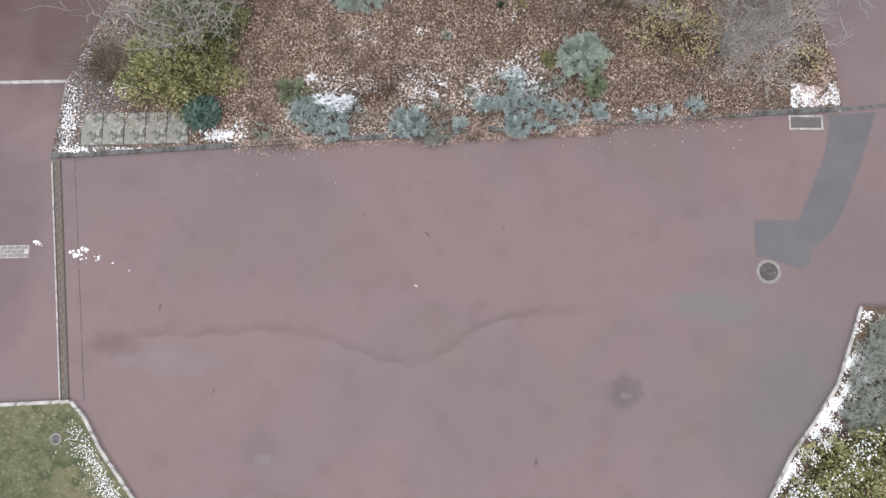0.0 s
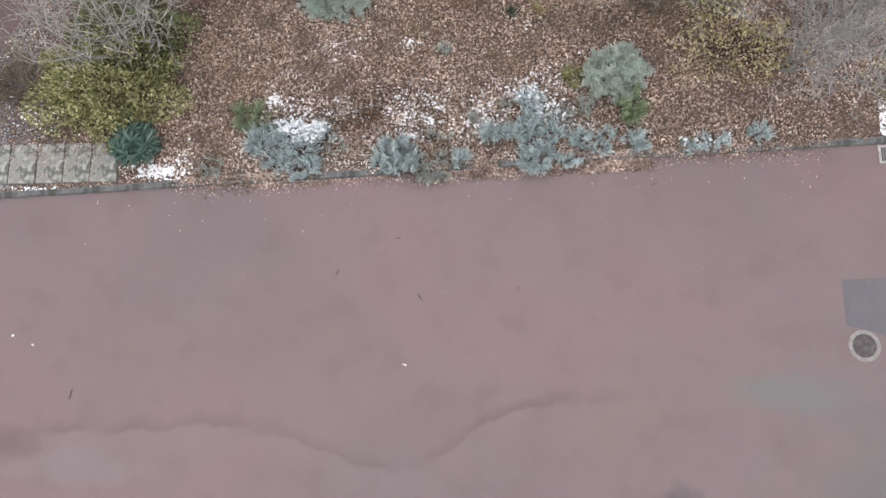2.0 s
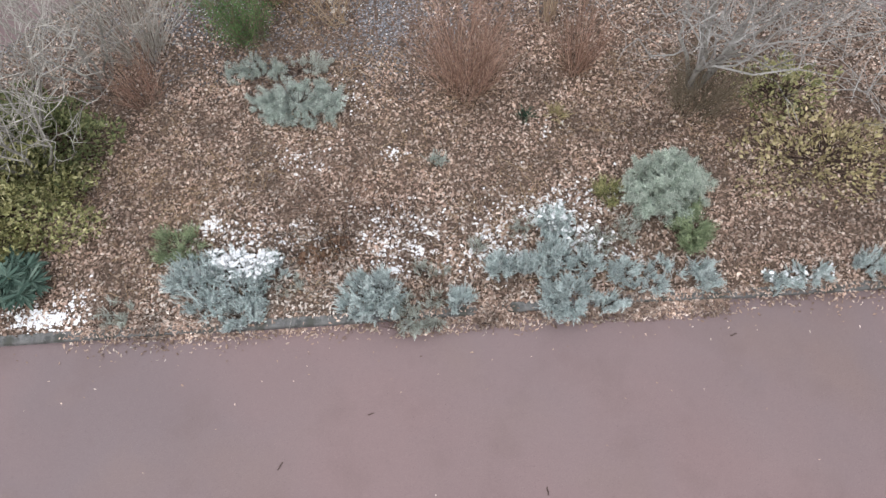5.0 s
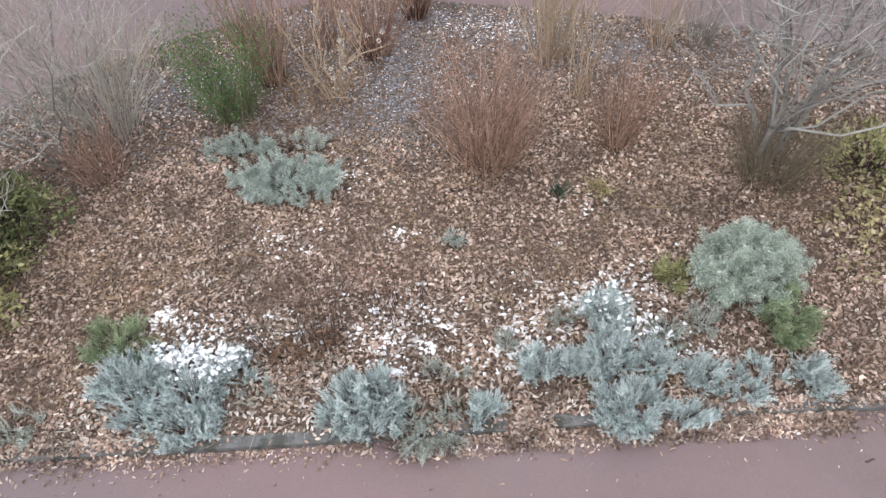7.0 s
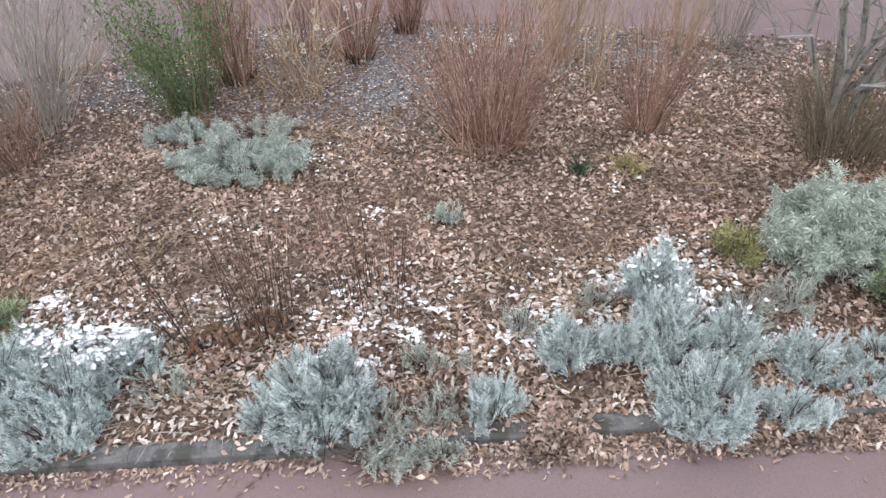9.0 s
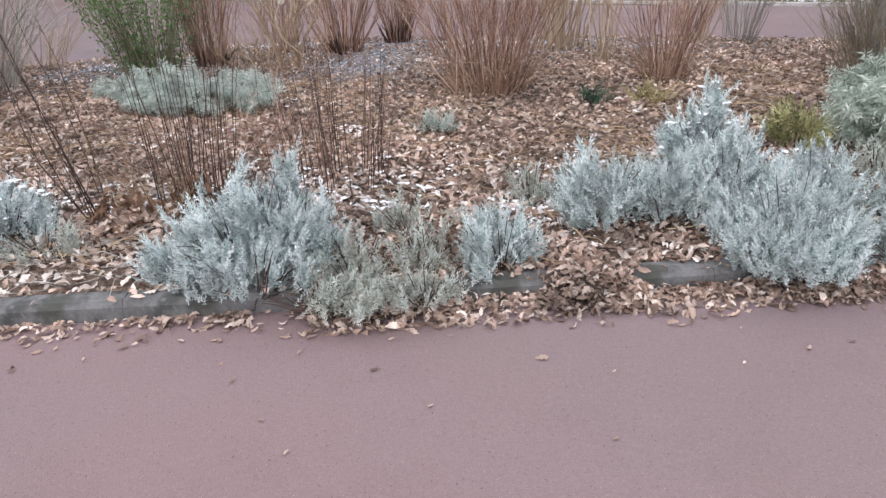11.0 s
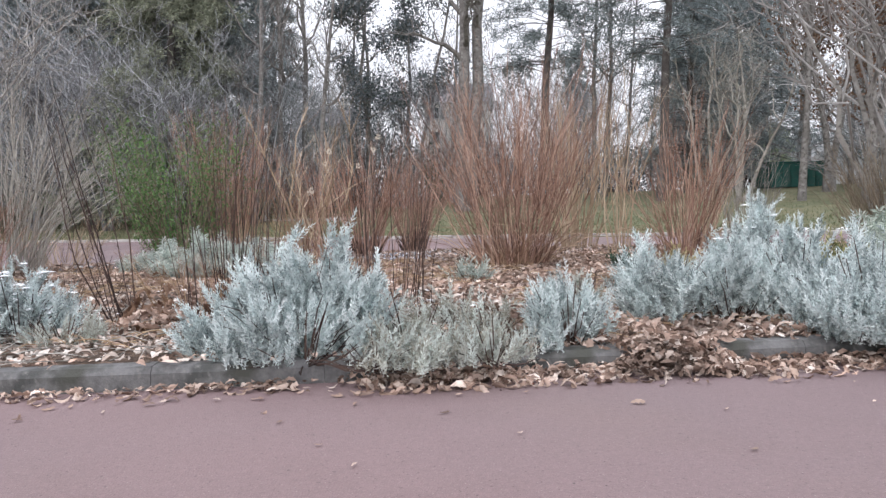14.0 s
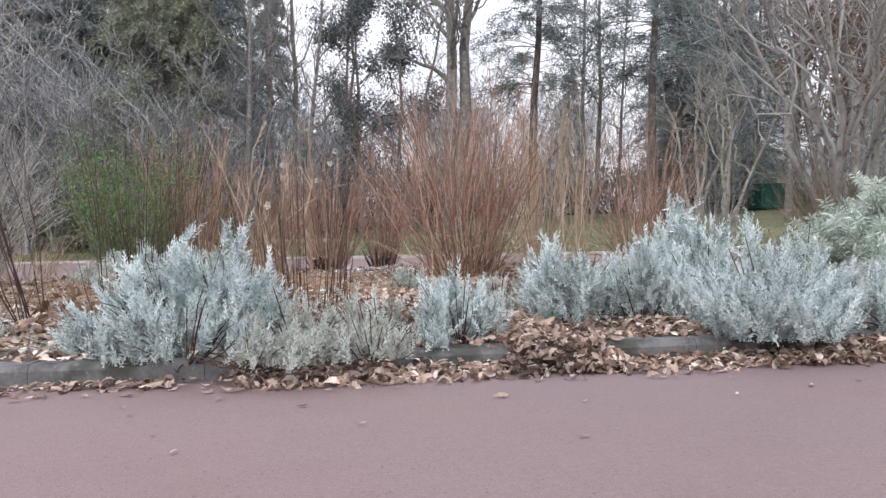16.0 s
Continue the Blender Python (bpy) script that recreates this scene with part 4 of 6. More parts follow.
def stems(n, base_r, h, spread, wobble, radius, k=6, arch=0.0):
    """Shoots rising in a fan from a stool: paths and radii."""
    a = rng.uniform(0, 6.28, n)
    b = base_r * np.sqrt(rng.uniform(0, 1, n))
    out = spread * rng.uniform(0.05, 1, n) ** 0.8
    L = h * rng.uniform(0.55, 1.05, n)
    t = np.linspace(0, 1, k)
    w = rng.normal(0, wobble, (n, 2, 1)) * np.sin(t * 3.1) + np.cumsum(rng.normal(0, wobble * 0.35, (n, 2, k)), 2)
    X = (b * np.cos(a))[:, None] + (out * np.cos(a))[:, None] * t[None] ** 1.25 + w[:, 0]
    Y = (b * np.sin(a))[:, None] + (out * np.sin(a))[:, None] * t[None] ** 1.25 + w[:, 1]
    Z = L[:, None] * (t[None] - arch * (out / max(spread, 1e-6))[:, None] * t[None] ** 3)
    return np.stack([X, Y, Z], 2), radius * rng.uniform(0.7, 1.2, n)[:, None] * np.linspace(1, 0.3, k)[None]


def side_shoots(P, R, per, length, up=0.6, k=4):
    """Finer shoots off the upper parts of given paths."""
    n, kk, _ = P.shape
    i = np.repeat(np.arange(n), per)
    f = rng.uniform(0.3, 0.95, n * per) * (kk - 1)
    lo = np.floor(f).astype(int)
    fr = (f - lo)[:, None]
    start = P[i, lo] * (1 - fr) + P[i, np.minimum(lo + 1, kk - 1)] * fr
    along = P[i, np.minimum(lo + 1, kk - 1)] - P[i, lo]
    along /= np.linalg.norm(along, axis=1, keepdims=True) + 1e-9
    D = along * 0.8 + unit(n * per) * 0.7 + np.array([0, 0, up])
    D /= np.linalg.norm(D, axis=1, keepdims=True)
    L = length * rng.uniform(0.4, 1.1, n * per)
    t = np.linspace(0, 1, k)
    path = start[:, None] + D[:, None] * (L[:, None] * t[None])[..., None]
    path[:, 1:] += np.cumsum(rng.normal(0, 0.06, (n * per, k - 1, 3)) * L[:, None, None], 1)
    r0 = R[i, lo] * 0.55
    return path, r0[:, None] * np.linspace(1, 0.35, k)[None]


def thicket(name, x, y, n, base_r, h, spread, mat, label, radius=0.006, per=3, twig=0.4, wobble=0.05, arch=0.0, stool=None, skirt=0, tilt=0):
    root = thing(name, pose(x, y, float(soil(x, y)) - 0.02, 0, tilt, 0) @ pose(0, 0, 0, 0, 0, rng.uniform(0, 360)), label, "bush")
    P, R = stems(n, base_r, h, spread, wobble, radius, 6, arch)
    V, F = tubes(P, R, 3)
    if skirt:
        Q, S = stems(skirt, base_r, h * 0.4, spread * 1.0, wobble, radius * 0.8, 6, 0.5)
        part("twig", mesh_of("twig", *tubes(Q, S, 3), MAT_STRAWSTEM), root, "dry straw-brown shoots arching round the base")
    part("stem", mesh_of("stem", V, F, mat), root)
    if per:
        P2, R2 = side_shoots(P, R, per, twig)
        V, F = tubes(P2, R2, 3)
        part("twig", mesh_of("twig", V, F, mat), root)
    if stool:
        P, R = stems(40, base_r * 1.1, stool, base_r * 0.8, 0.02, radius * 2.2, 4)
        V, F = tubes(P, R, 4)
        part("stool", mesh_of("stool", V, F, MAT_DARKSTEM), root, "dark cut-back stool")
    return root


RED = "bare red-brown shrub, a dense fan of upright twigs"
thicket("bare_shrub", 0.45, 10.0, 150, 0.4, 2.45, 1.05, MAT_RUST, RED, 0.0075, 14, 0.5, 0.1, skirt=120)
thicket("bare_shrub", 2.1, 11.75, 16, 0.14, 2.75, 0.75, MAT_TAN, "bare pale tan shrub with arching stems", 0.012, 7, 0.55, 0.1, 0.1)
thicket("bare_shrub", 1.6, 13.0, 70, 0.34, 2.7, 0.75, MAT_TAN, "bare pale tan shrub with upright stems", 0.011, 5, 0.6, 0.08)
thicket("bare_shrub", 2.66, 10.5, 70, 0.24, 2.0, 0.85, MAT_RUST, RED, 0.007, 8, 0.45, 0.07, skirt=50)
thicket("bare_shrub", -1.87, 13.2, 85, 0.25, 2.1, 0.95, MAT_RUST, RED, 0.0095, 7, 0.45, 0.08, stool=0.3)
thicket("bare_shrub", -1.17, 14.75, 90, 0.22, 1.9, 0.85, MAT_RUST, "bare red-brown shrub on a dark stool", 0.008, 8, 0.45, 0.06, stool=0.5)
thicket("bare_shrub", -3.8, 12.3, 105, 0.25, 2.4, 0.85, MAT_RUST, RED, 0.009, 8, 0.45, 0.08, stool=0.25)
thicket("bare_shrub", -2.3, 11.7, 9, 0.12, 2.3, 0.9, MAT_TAN, "bare sprawling shrub with crooked tan branches", 0.017, 11, 0.6, 0.2)
thicket("bare_shrub", 4.97, 9.6, 230, 0.45, 1.35, 0.7, MAT_OLIVESTEM, "dense olive-brown twiggy shrub", 0.007, 5, 0.35)
thicket("bare_shrub", 3.84, 13.6, 60, 0.25, 1.7, 0.6, MAT_TAN, "bare tan shrub at the back of the bed", 0.007, 4, 0.4)
thicket("bare_shrub", 4.6, 13.7, 60, 0.25, 1.7, 0.6, MAT_GREYSTEM, "bare grey shrub at the back of the bed", 0.007, 4, 0.4)
thicket("bare_shrub", -6.4, 10.7, 85, 0.4, 3.0, 1.7, MAT_PALESTEM, "pale bare shrub with arching grey stems", 0.011, 7, 0.75, 0.1, 0.3)
thicket("bare_shrub", -2.95, 13.6, 60, 0.22, 2.0, 0.8, MAT_RUST, "bare red-brown shrub at the back of the bed", 0.007, 8, 0.45, 0.09)
thicket("bare_shrub", -6.2, 9.6, 110, 0.35, 1.1, 0.6, MAT_RUST, "low red-brown twiggy shrub", 0.006, 5, 0.35)
thicket("bare_shrub", -10.7, 6.8, 240, 0.5, 0.9, 0.9, MAT_OLIVESTEM, "low bare twiggy shrub at the bed's corner", 0.008, 5, 0.35)
thicket("bare_shrub", -6.9, 12.9, 70, 0.4, 0.9, 0.8, MAT_TAN, "low bare tan shrub at the bed's edge", 0.006, 4, 0.35)


def seed_heads(x, y):
    """Tall stems that each end in a pale dried head."""
    root = thing("dead_flowers", pose(x, y, float(soil(x, y)) - 0.02), "tall dead stems with fluffy pale seed heads", "flowers")
    P, R = stems(7, 0.45, 1.75, 0.35, 0.06, 0.0035)
    V, F = tubes(P, R, 3)
    part("stem", mesh_of("stem", V, F, MAT_RUST), root)
    for tip in P[:, -1]:
        n = 46
        D = unit(n)
        V, F = scatter(*FLAKE[0], frames(D, rng.uniform(0, 6.28, n)), D * 0.018, rng.uniform(0.02, 0.04, n))
        part("seed_head", mesh_of("seed_head", V, F, MAT_HEAD), root, "fluffy off-white seed head", at=pose(*[float(c) for c in tip]))


seed_heads(-1.85, 11.3)
thicket("dead_plant", -2.46, 6.1, 9, 0.13, 1.75, 0.25, MAT_DARKSTEM, "dark dead flower stems leaning together", 0.0065, 9, 0.14, 0.05, tilt=-13)
thicket("dead_plant", -1.78, 6.3, 38, 0.36, 1.55, 0.25, MAT_DARKSTEM, "dark dead flower stems standing upright", 0.005, 2, 0.1, 0.015)
thicket("dead_plant", -0.72, 6.75, 44, 0.42, 1.3, 0.15, MAT_DARKSTEM, "thin brown dead stems standing upright", 0.004, 2, 0.1, 0.015)
thicket("dead_plant", -1.05, 7.1, 38, 0.6, 1.2, 0.25, MAT_RUST, "thin red-brown dead stems standing upright", 0.0045, 3, 0.15, 0.03)
thicket("dead_plant", -1.95, 7.3, 60, 0.6, 0.5, 0.5, MAT_RUST, "low haze of fine red-brown twigs", 0.0035, 6, 0.25, 0.06)
thicket("dead_plant", -2.75, 11.9, 70, 0.6, 1.1, 1.0, MAT_STRAW, "sprawling tan grass stems behind low shrub", 0.005, 4, 0.3, 0.15)
thicket("dead_plant", -2.95, 6.3, 14, 0.35, 0.55, 0.4, MAT_DARKSTEM, "short dark dead stems among leaves", 0.004, 5, 0.22, 0.05)
thicket("dead_plant", -2.0, 6.25, 26, 0.3, 0.55, 0.35, MAT_STRAW, "short broken tan stalks among leaves", 0.004, 3, 0.2, 0.05)


def broom(x, y, h):
    root = thing("broom", pose(x, y, float(soil(x, y)) - 0.02), "bright green evergreen bush with upright leafy shoots", "bush")
    P, R = stems(150, 0.3, h, 0.95, 0.1, 0.006)
    V, F = tubes(P, R, 3)
    part("stem", mesh_of("stem", V, F, MAT_OLIVESTEM), root)
    n = 6800
    i, f = rng.integers(0, 150, n), rng.uniform(0.04, 1, n) ** 0.9 * 4.99
    lo = f.astype(int); fr = (f - lo)[:, None]
    pos = P[i, lo] * (1 - fr) + P[i, lo + 1] * fr + rng.normal(0, 0.07, (n, 3))
    D = unit(n) * 0.8 + np.array([0, 0, 0.8])
    tv, tf = OVAL
    V, F = scatter(tv, tf, frames(D, rng.uniform(0, 6.28, n)), pos, rng.uniform(0.03, 0.058, n))
    part("foliage", mesh_of("foliage", V, F, MAT_GREEN), root)


broom(-4.2, 11.2, 2.2)


# ---- bare trees ----


def bare_tree(name, at, h, trunks, spread, label, mat, seed_r=0.09, levels=(7, 6, 5), lean=(0, 0), twig_mat=None, first=0.3, thin=0.0042, splay=0.45):
    """A tree or several-stemmed tree: trunks, then limbs, branches and twigs."""
    root = thing(name, at, label, "tree")
    k = 8
    t = np.linspace(0, 1, k)
    a = np.arange(trunks) * 2 * np.pi / max(1, trunks) + rng.uniform(0, 6.28)
    out = spread * splay * rng.uniform(0.5, 1.2, trunks) * (trunks > 1)
    L = h * rng.uniform(0.75, 1.0, trunks)
    w = np.cumsum(rng.normal(0, (0.018 if h < 12 else 0.008) * h, (trunks, 2, k)), 2); w[:, :, 0] = 0
    P = np.stack([(out * np.cos(a))[:, None] * t ** 1.2 + w[:, 0] + lean[0] * t * h + 0.1 * (trunks > 1) * np.cos(a)[:, None],
                  (out * np.sin(a))[:, None] * t ** 1.2 + w[:, 1] + lean[1] * t * h + 0.1 * (trunks > 1) * np.sin(a)[:, None], L[:, None] * t], 2)
    R = seed_r * rng.uniform(0.8, 1.1, trunks)[:, None] * np.linspace(1, 0.25, k)[None]
    R[:, 0] *= 1.3
    V, F = tubes(P, R, 8)
    part("trunk", mesh_of("trunk", V, F, mat, True), root)
    lengths = (spread * 0.75, spread * 0.42, spread * 0.26)
    crown = []
    for lev, per in enumerate(levels):
        n, kk, _ = P.shape
        i = np.repeat(np.arange(n), per)
        f = rng.uniform(first if lev == 0 else 0.2, 0.98, n * per) * (kk - 1)
        lo = np.floor(f).astype(int); fr = (f - lo)[:, None]
        start = P[i, lo] * (1 - fr) + P[i, np.minimum(lo + 1, kk - 1)] * fr
        along = P[i, np.minimum(lo + 1, kk - 1)] - P[i, np.maximum(lo - 0, 0)]
        along /= np.linalg.norm(along, axis=1, keepdims=True) + 1e-9
        D = along * 0.55 + unit(n * per) * np.array([1, 1, 0.5]) * 0.8 + np.array([0, 0, 0.35])
        D /= np.linalg.norm(D, axis=1, keepdims=True)
        LL = lengths[min(lev, 2)] * rng.uniform(0.5, 1.15, n * per) * (1.15 - 0.5 * f / (kk - 1))
        m = 6 if lev < 2 else 4
        tt = np.linspace(0, 1, m)
        Q = start[:, None] + D[:, None] * (LL[:, None] * tt[None])[..., None]
        Q[:, 1:] += np.cumsum(rng.normal(0, 0.07, (n * per, m - 1, 3)) * LL[:, None, None], 1)
        RR = np.maximum(R[i, lo] * 0.5, thin)[:, None] * np.linspace(1, 0.35, m)[None]
        crown.append(tubes(Q, RR, 5 if lev == 0 else 3))
        P, R = Q, RR
    V, F = join(crown)
    part("crown", mesh_of("crown", V, F, twig_mat or mat), root, "bare branches and fine twigs")
    return root


bare_tree("bare_tree", pose(5.0, 10.1, 0.1), 4.4, 8, 4.4, "several-stemmed bare tree with grey twigs", MAT_GREYBARK, 0.05, (7, 5, 4), twig_mat=MAT_LICHEN, thin=0.0065, first=0.2, lean=(0.0, -0.13), splay=0.3)
bare_tree("bare_tree", pose(11.3, 10.0, 0.1), 3.0, 5, 2.6, "small bare tree at the end of the bed", MAT_GREYBARK, 0.035, (8, 6, 4), twig_mat=MAT_LICHEN, thin=0.0055)
bare_tree("bare_tree", pose(8.4, 7.95, 0.1), 3.9, 6, 2.9, "spreading bare tree with pale grey twigs", MAT_GREYBARK, 0.044, (9, 6, 4), twig_mat=MAT_LICHEN, thin=0.0085)
bare_tree("bare_tree", pose(-7.5, 7.6, 0.1), 3.3, 7, 3.3, "spreading bare tree over evergreen bushes", MAT_GREYBARK, 0.045, (5, 4, 3), twig_mat=MAT_GREYSTEM, thin=0.009)
bare_tree("bare_tree", pose(-7.1, 10.0, 0.1), 3.2, 7, 3.3, "arching bare shrubby tree with pale grey branches", MAT_GREYBARK, 0.03, (6, 5, 3), twig_mat=MAT_GREYSTEM, first=0.2, thin=0.005)

# ---- beyond the second road: trees, hedge, sheds, far houses ----


def lawn_z(x, y):
    return float(lawn_height(np.array(x), np.array(y)))


def conifer(h, r, trunk_r, bare, n, mat, label, bark, ragged=0.35):
    """A trunk with whorled, drooping boughs of needle tufts; bare: how far up the first bough sits."""
    root = thing("conifer", pose(0, 0, -50), label, "tree")
    k = 8
    t = np.linspace(0, 1, k)
    P = np.stack([rng.normal(0, 0.05, k).cumsum(), rng.normal(0, 0.05, k).cumsum(), h * t], 1)[None]
    P[:, 0, :2] = 0
    V, F = tubes(P, trunk_r * np.linspace(1, 0.12, k)[None], 8)
    part("trunk", mesh_of("trunk", V, F, bark, True), root)
    nb = n // 42
    z = rng.uniform(bare, 0.99, nb)
    a = rng.uniform(0, 6.28, nb)
    L = r * (1.03 - z) / (1.03 - bare) * rng.uniform(1 - ragged, 1 + ragged, nb) + 0.25
    tt = np.linspace(0, 1, 5)
    B = np.stack([L[:, None] * tt * np.cos(a)[:, None], L[:, None] * tt * np.sin(a)[:, None], h * z[:, None] + L[:, None] * (0.25 * tt - 0.45 * tt ** 2)], 2)
    V, F = tubes(B, np.maximum(0.012, trunk_r * 0.16 * (1 - z))[:, None] * np.linspace(1, 0.3, 5)[None], 3)
    part("bough", mesh_of("bough", V, F, bark), root)
    i = rng.integers(0, nb, n)
    f = rng.uniform(0.2, 1, n) ** 0.7 * 3.99
    lo = f.astype(int); fr = (f - lo)[:, None]
    pos = B[i, lo] * (1 - fr) + B[i, lo + 1] * fr + rng.normal(0, 0.12, (n, 3)) * np.array([1, 1, 0.6]) * (L[i] / 2)[:, None]
    D = np.stack([np.cos(a[i]), np.sin(a[i]), np.full(n, -0.25)], 1) + rng.normal(0, 0.55, (n, 3))
    V, F = scatter(*TUFT, frames(D, rng.uniform(0, 6.28, n)), pos, rng.uniform(1.7, 3.6, n))
    part("crown", mesh_of("crown", V, F, mat), root)
    return root


def clad_tree(h, r, n, mat, label, bark, leaf=0.16):
    """A broad tree whose leaves hang in clumps along its limbs."""
    root = bare_tree("tree", pose(0, 0, -50), h, 2, r, label, bark, 0.17, (9, 6, 3), thin=0.014)
    root["category"] = "tree"
    crown = [o for o in root.children if o.name.startswith("crown")][0]
    co = np.empty(len(crown.data.vertices) * 3, dtype=np.float32)
    crown.data.vertices.foreach_get("co", co)
    co = co.reshape(-1, 3)
    co = co[co[:, 2] > h * 0.2]
    heart = co[rng.integers(0, len(co), n // 25)]
    pos = heart[rng.integers(0, len(heart), n)] + rng.normal(0, 0.26, (n, 3))
    V, F = scatter(*FLAKE[0], frames(unit(n) + np.array([0, 0, -0.4]), rng.uniform(0, 6.28, n)), pos, leaf * rng.uniform(0.7, 1.4, n))
    part("foliage", mesh_of("foliage", V, F, mat), root)
    return root


def at_far(bearing, d, lift=0.0):
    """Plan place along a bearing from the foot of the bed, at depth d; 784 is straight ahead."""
    x = 0.62 - 0.0505 * d + (bearing - 784) / 1279 * d
    y = 1.33 + d
    return x, y, lawn_z(x, y) - 0.05 + lift


def plant(kind, bearing, d, lean=0.0, size=1.0, tall=None):
    x, y, z = at_far(bearing, d)
    m = pose(x, y, z, rng.uniform(-2, 2), lean, 0) @ pose(0, 0, 0, 0, 0, rng.uniform(0, 360))
    ob = copy_thing(kind, m)
    ob.scale = (size, size, tall or size)
    return ob


SLIM = bare_tree("bare_tree", pose(0, 0, -50), 17, 1, 4.5, "tall slim bare tree on the far lawn", MAT_BARK, 0.16, (14, 6, 4), twig_mat=MAT_BARK, first=0.25, thin=0.014)
PAIR = bare_tree("bare_tree", pose(0, 0, -50), 20, 2, 5.0, "tall twin-stemmed bare tree on the far lawn", MAT_BARK, 0.36, (14, 6, 4), first=0.35, thin=0.014, splay=0.13)
MANY = bare_tree("bare_tree", pose(0, 0, -50), 9, 4, 3.4, "several-stemmed bare tree with pale crooked trunks", MAT_PALEBARK, 0.11, (7, 5, 3), twig_mat=MAT_GREYSTEM, first=0.3, thin=0.012)
TANGLE = bare_tree("bare_tree", pose(0, 0, -50), 6.5, 6, 5.0, "tangled grey bare thicket of drooping branches", MAT_TANGLE, 0.06, (8, 5, 4), twig_mat=MAT_TANGLE, first=0.12, thin=0.013)
# the haze over these far trees sits in their needle, leaf and bark colours
DARKFIR = conifer(19, 3.8, 0.3, 0.08, 13000, MAT_HAZED_NEEDLE, "tall dark green conifer", MAT_DARKBARK)
PINE = conifer(22, 3.2, 0.24, 0.3, 7000, MAT_HAZED_NEEDLE, "tall straight conifer with a bare lower trunk", MAT_DARKBARK, 0.6)
OLIVE = conifer(13, 3.6, 0.25, 0.05, 12000, MAT_HAZED_OLIVE, "olive green conifer with hanging boughs", MAT_DARKBARK, 0.5)
CLAD = clad_tree(16, 4.2, 9000, MAT_HAZED_LEAF, "tall tree with grey-green clumped leaves", MAT_BARK)
OAK_TREE = clad_tree(12, 4.4, 4200, MAT_OAKLEAF, "oak holding brown dead leaves", MAT_BARK)

for kind, bearing, d, lean, size in (
        (SLIM, 472, 33, 2, 1.0), (SLIM, 515, 36, 3, 1.05), (SLIM, 542, 31, 4, 0.8), (SLIM, 470, 40, -2, 1.1),
        (CLAD, 640, 38, 2, 1.0), (CLAD, 715, 44, 3, 1.05), (PAIR, 806, 33, 3, 1.0), (PINE, 938, 36, 4, 1.0),  
        (SLIM, 1035, 38, 2, 0.9), (SLIM, 1055, 42, 4, 1.0), (SLIM, 1092, 48, 5, 0.9), (PINE, 1150, 35, 2, 1.05), (DARKFIR, 1200, 42, 2, 0.9), (DARKFIR, 1290, 46, 0, 1.0), (DARKFIR, 1225, 50, 3, 0.95), (DARKFIR, 1330, 56, 3, 1.0),
        (MANY, 1232, 33, 4, 0.85), (MANY, 1285, 31, 8, 0.8), (OAK_TREE, 1500, 27, 3, 1.0), (OAK_TREE, 1440, 36, 0, 1.0), (DARKFIR, 1560, 42, 2, 1.0), (SLIM, 1390, 30, 3, 0.9),
        (DARKFIR, 20, 36, 2, 1.1), (DARKFIR, 120, 38, 0, 1.1), (OLIVE, 275, 33, 3, 1.25), (OLIVE, 190, 40, 0, 1.4), (DARKFIR, 350, 40, 0, 1.1), (DARKFIR, 370, 36, 2, 1.0), (OLIVE, -80, 39, 0, 1.2), (SLIM, 130, 37, -6, 1.0), (SLIM, 240, 35, 4, 1.0), (SLIM, 420, 31, 6, 0.9),
        (TANGLE, 75, 34, 0, 1.15), (TANGLE, 150, 31, 0, 1.25), (TANGLE, 20, 32, 0, 1.3), (TANGLE, 270, 30, 0, 1.0), (TANGLE, 215, 33, 0, 1.05), (TANGLE, 350, 31, 0, 0.9), (TANGLE, -70, 37, 0, 1.2), (TANGLE, 700, 40, 0, 0.9), (TANGLE, 1560, 30, 0, 0.7),
        (TANGLE, 440, 33, 0, 0.9), (TANGLE, 540, 38, 0, 1.0), (TANGLE, 620, 46, 0, 1.1), (TANGLE, 790, 44, 0, 1.0), (TANGLE, 880, 48, 0, 1.1), (TANGLE, 980, 46, 0, 1.0), (TANGLE, 1060, 50, 0, 1.1), (TANGLE, 1250, 44, 0, 1.0), (TANGLE, 1500, 38, 0, 1.0),
        (SLIM, 610, 50, 2, 1.0), (SLIM, 790, 52, 3, 1.0), (SLIM, 1175, 54, 3, 1.0), (CLAD, 1260, 58, 2, 1.0), (DARKFIR, 1015, 70, 0, 0.75), (DARKFIR, 480, 52, 0, 1.0), (DARKFIR, 300, 44, 0, 1.1), (DARKFIR, 0, 42, 0, 1.1), (PAIR, 1400, 48, 3, 1.0), (SLIM, 1480, 44, 2, 1.0), (SLIM, 1540, 34, 3, 1.0),
        (SLIM, 1720, 40, 0, 1.0), (DARKFIR, 1700, 50, 0, 1.0), (OAK_TREE, 1640, 34, 0, 1.0), (DARKFIR, -220, 34, 0, 1.0)):
    plant(kind, bearing, d, lean, size)

# a belt of woodland further off, all round the place
kinds = (SLIM, DARKFIR, PAIR, CLAD, PINE, SLIM)
for i in range(30):
    a = radians(i * 360 / 30 + rng.uniform(-3, 3))
    r = rng.uniform(66, 95)
    x, y = r * math.sin(a), 8 + r * math.cos(a)
    if abs(math.degrees(math.atan2(x, y))) < 5 and y > 0:
        continue
    ob = copy_thing(kinds[int(rng.integers(0, 6))], pose(x, y, lawn_z(x, y) - 0.1, 0, 0, rng.uniform(0, 360)))
    s = rng.uniform(0.75, 1.1)
    ob.scale = (s, s, s)
for ob in (SLIM, PAIR, MANY, TANGLE, DARKFIR, PINE, OLIVE, CLAD, OAK_TREE):
    for o in (*ob.children_recursive, ob):
        bpy.data.objects.remove(o)


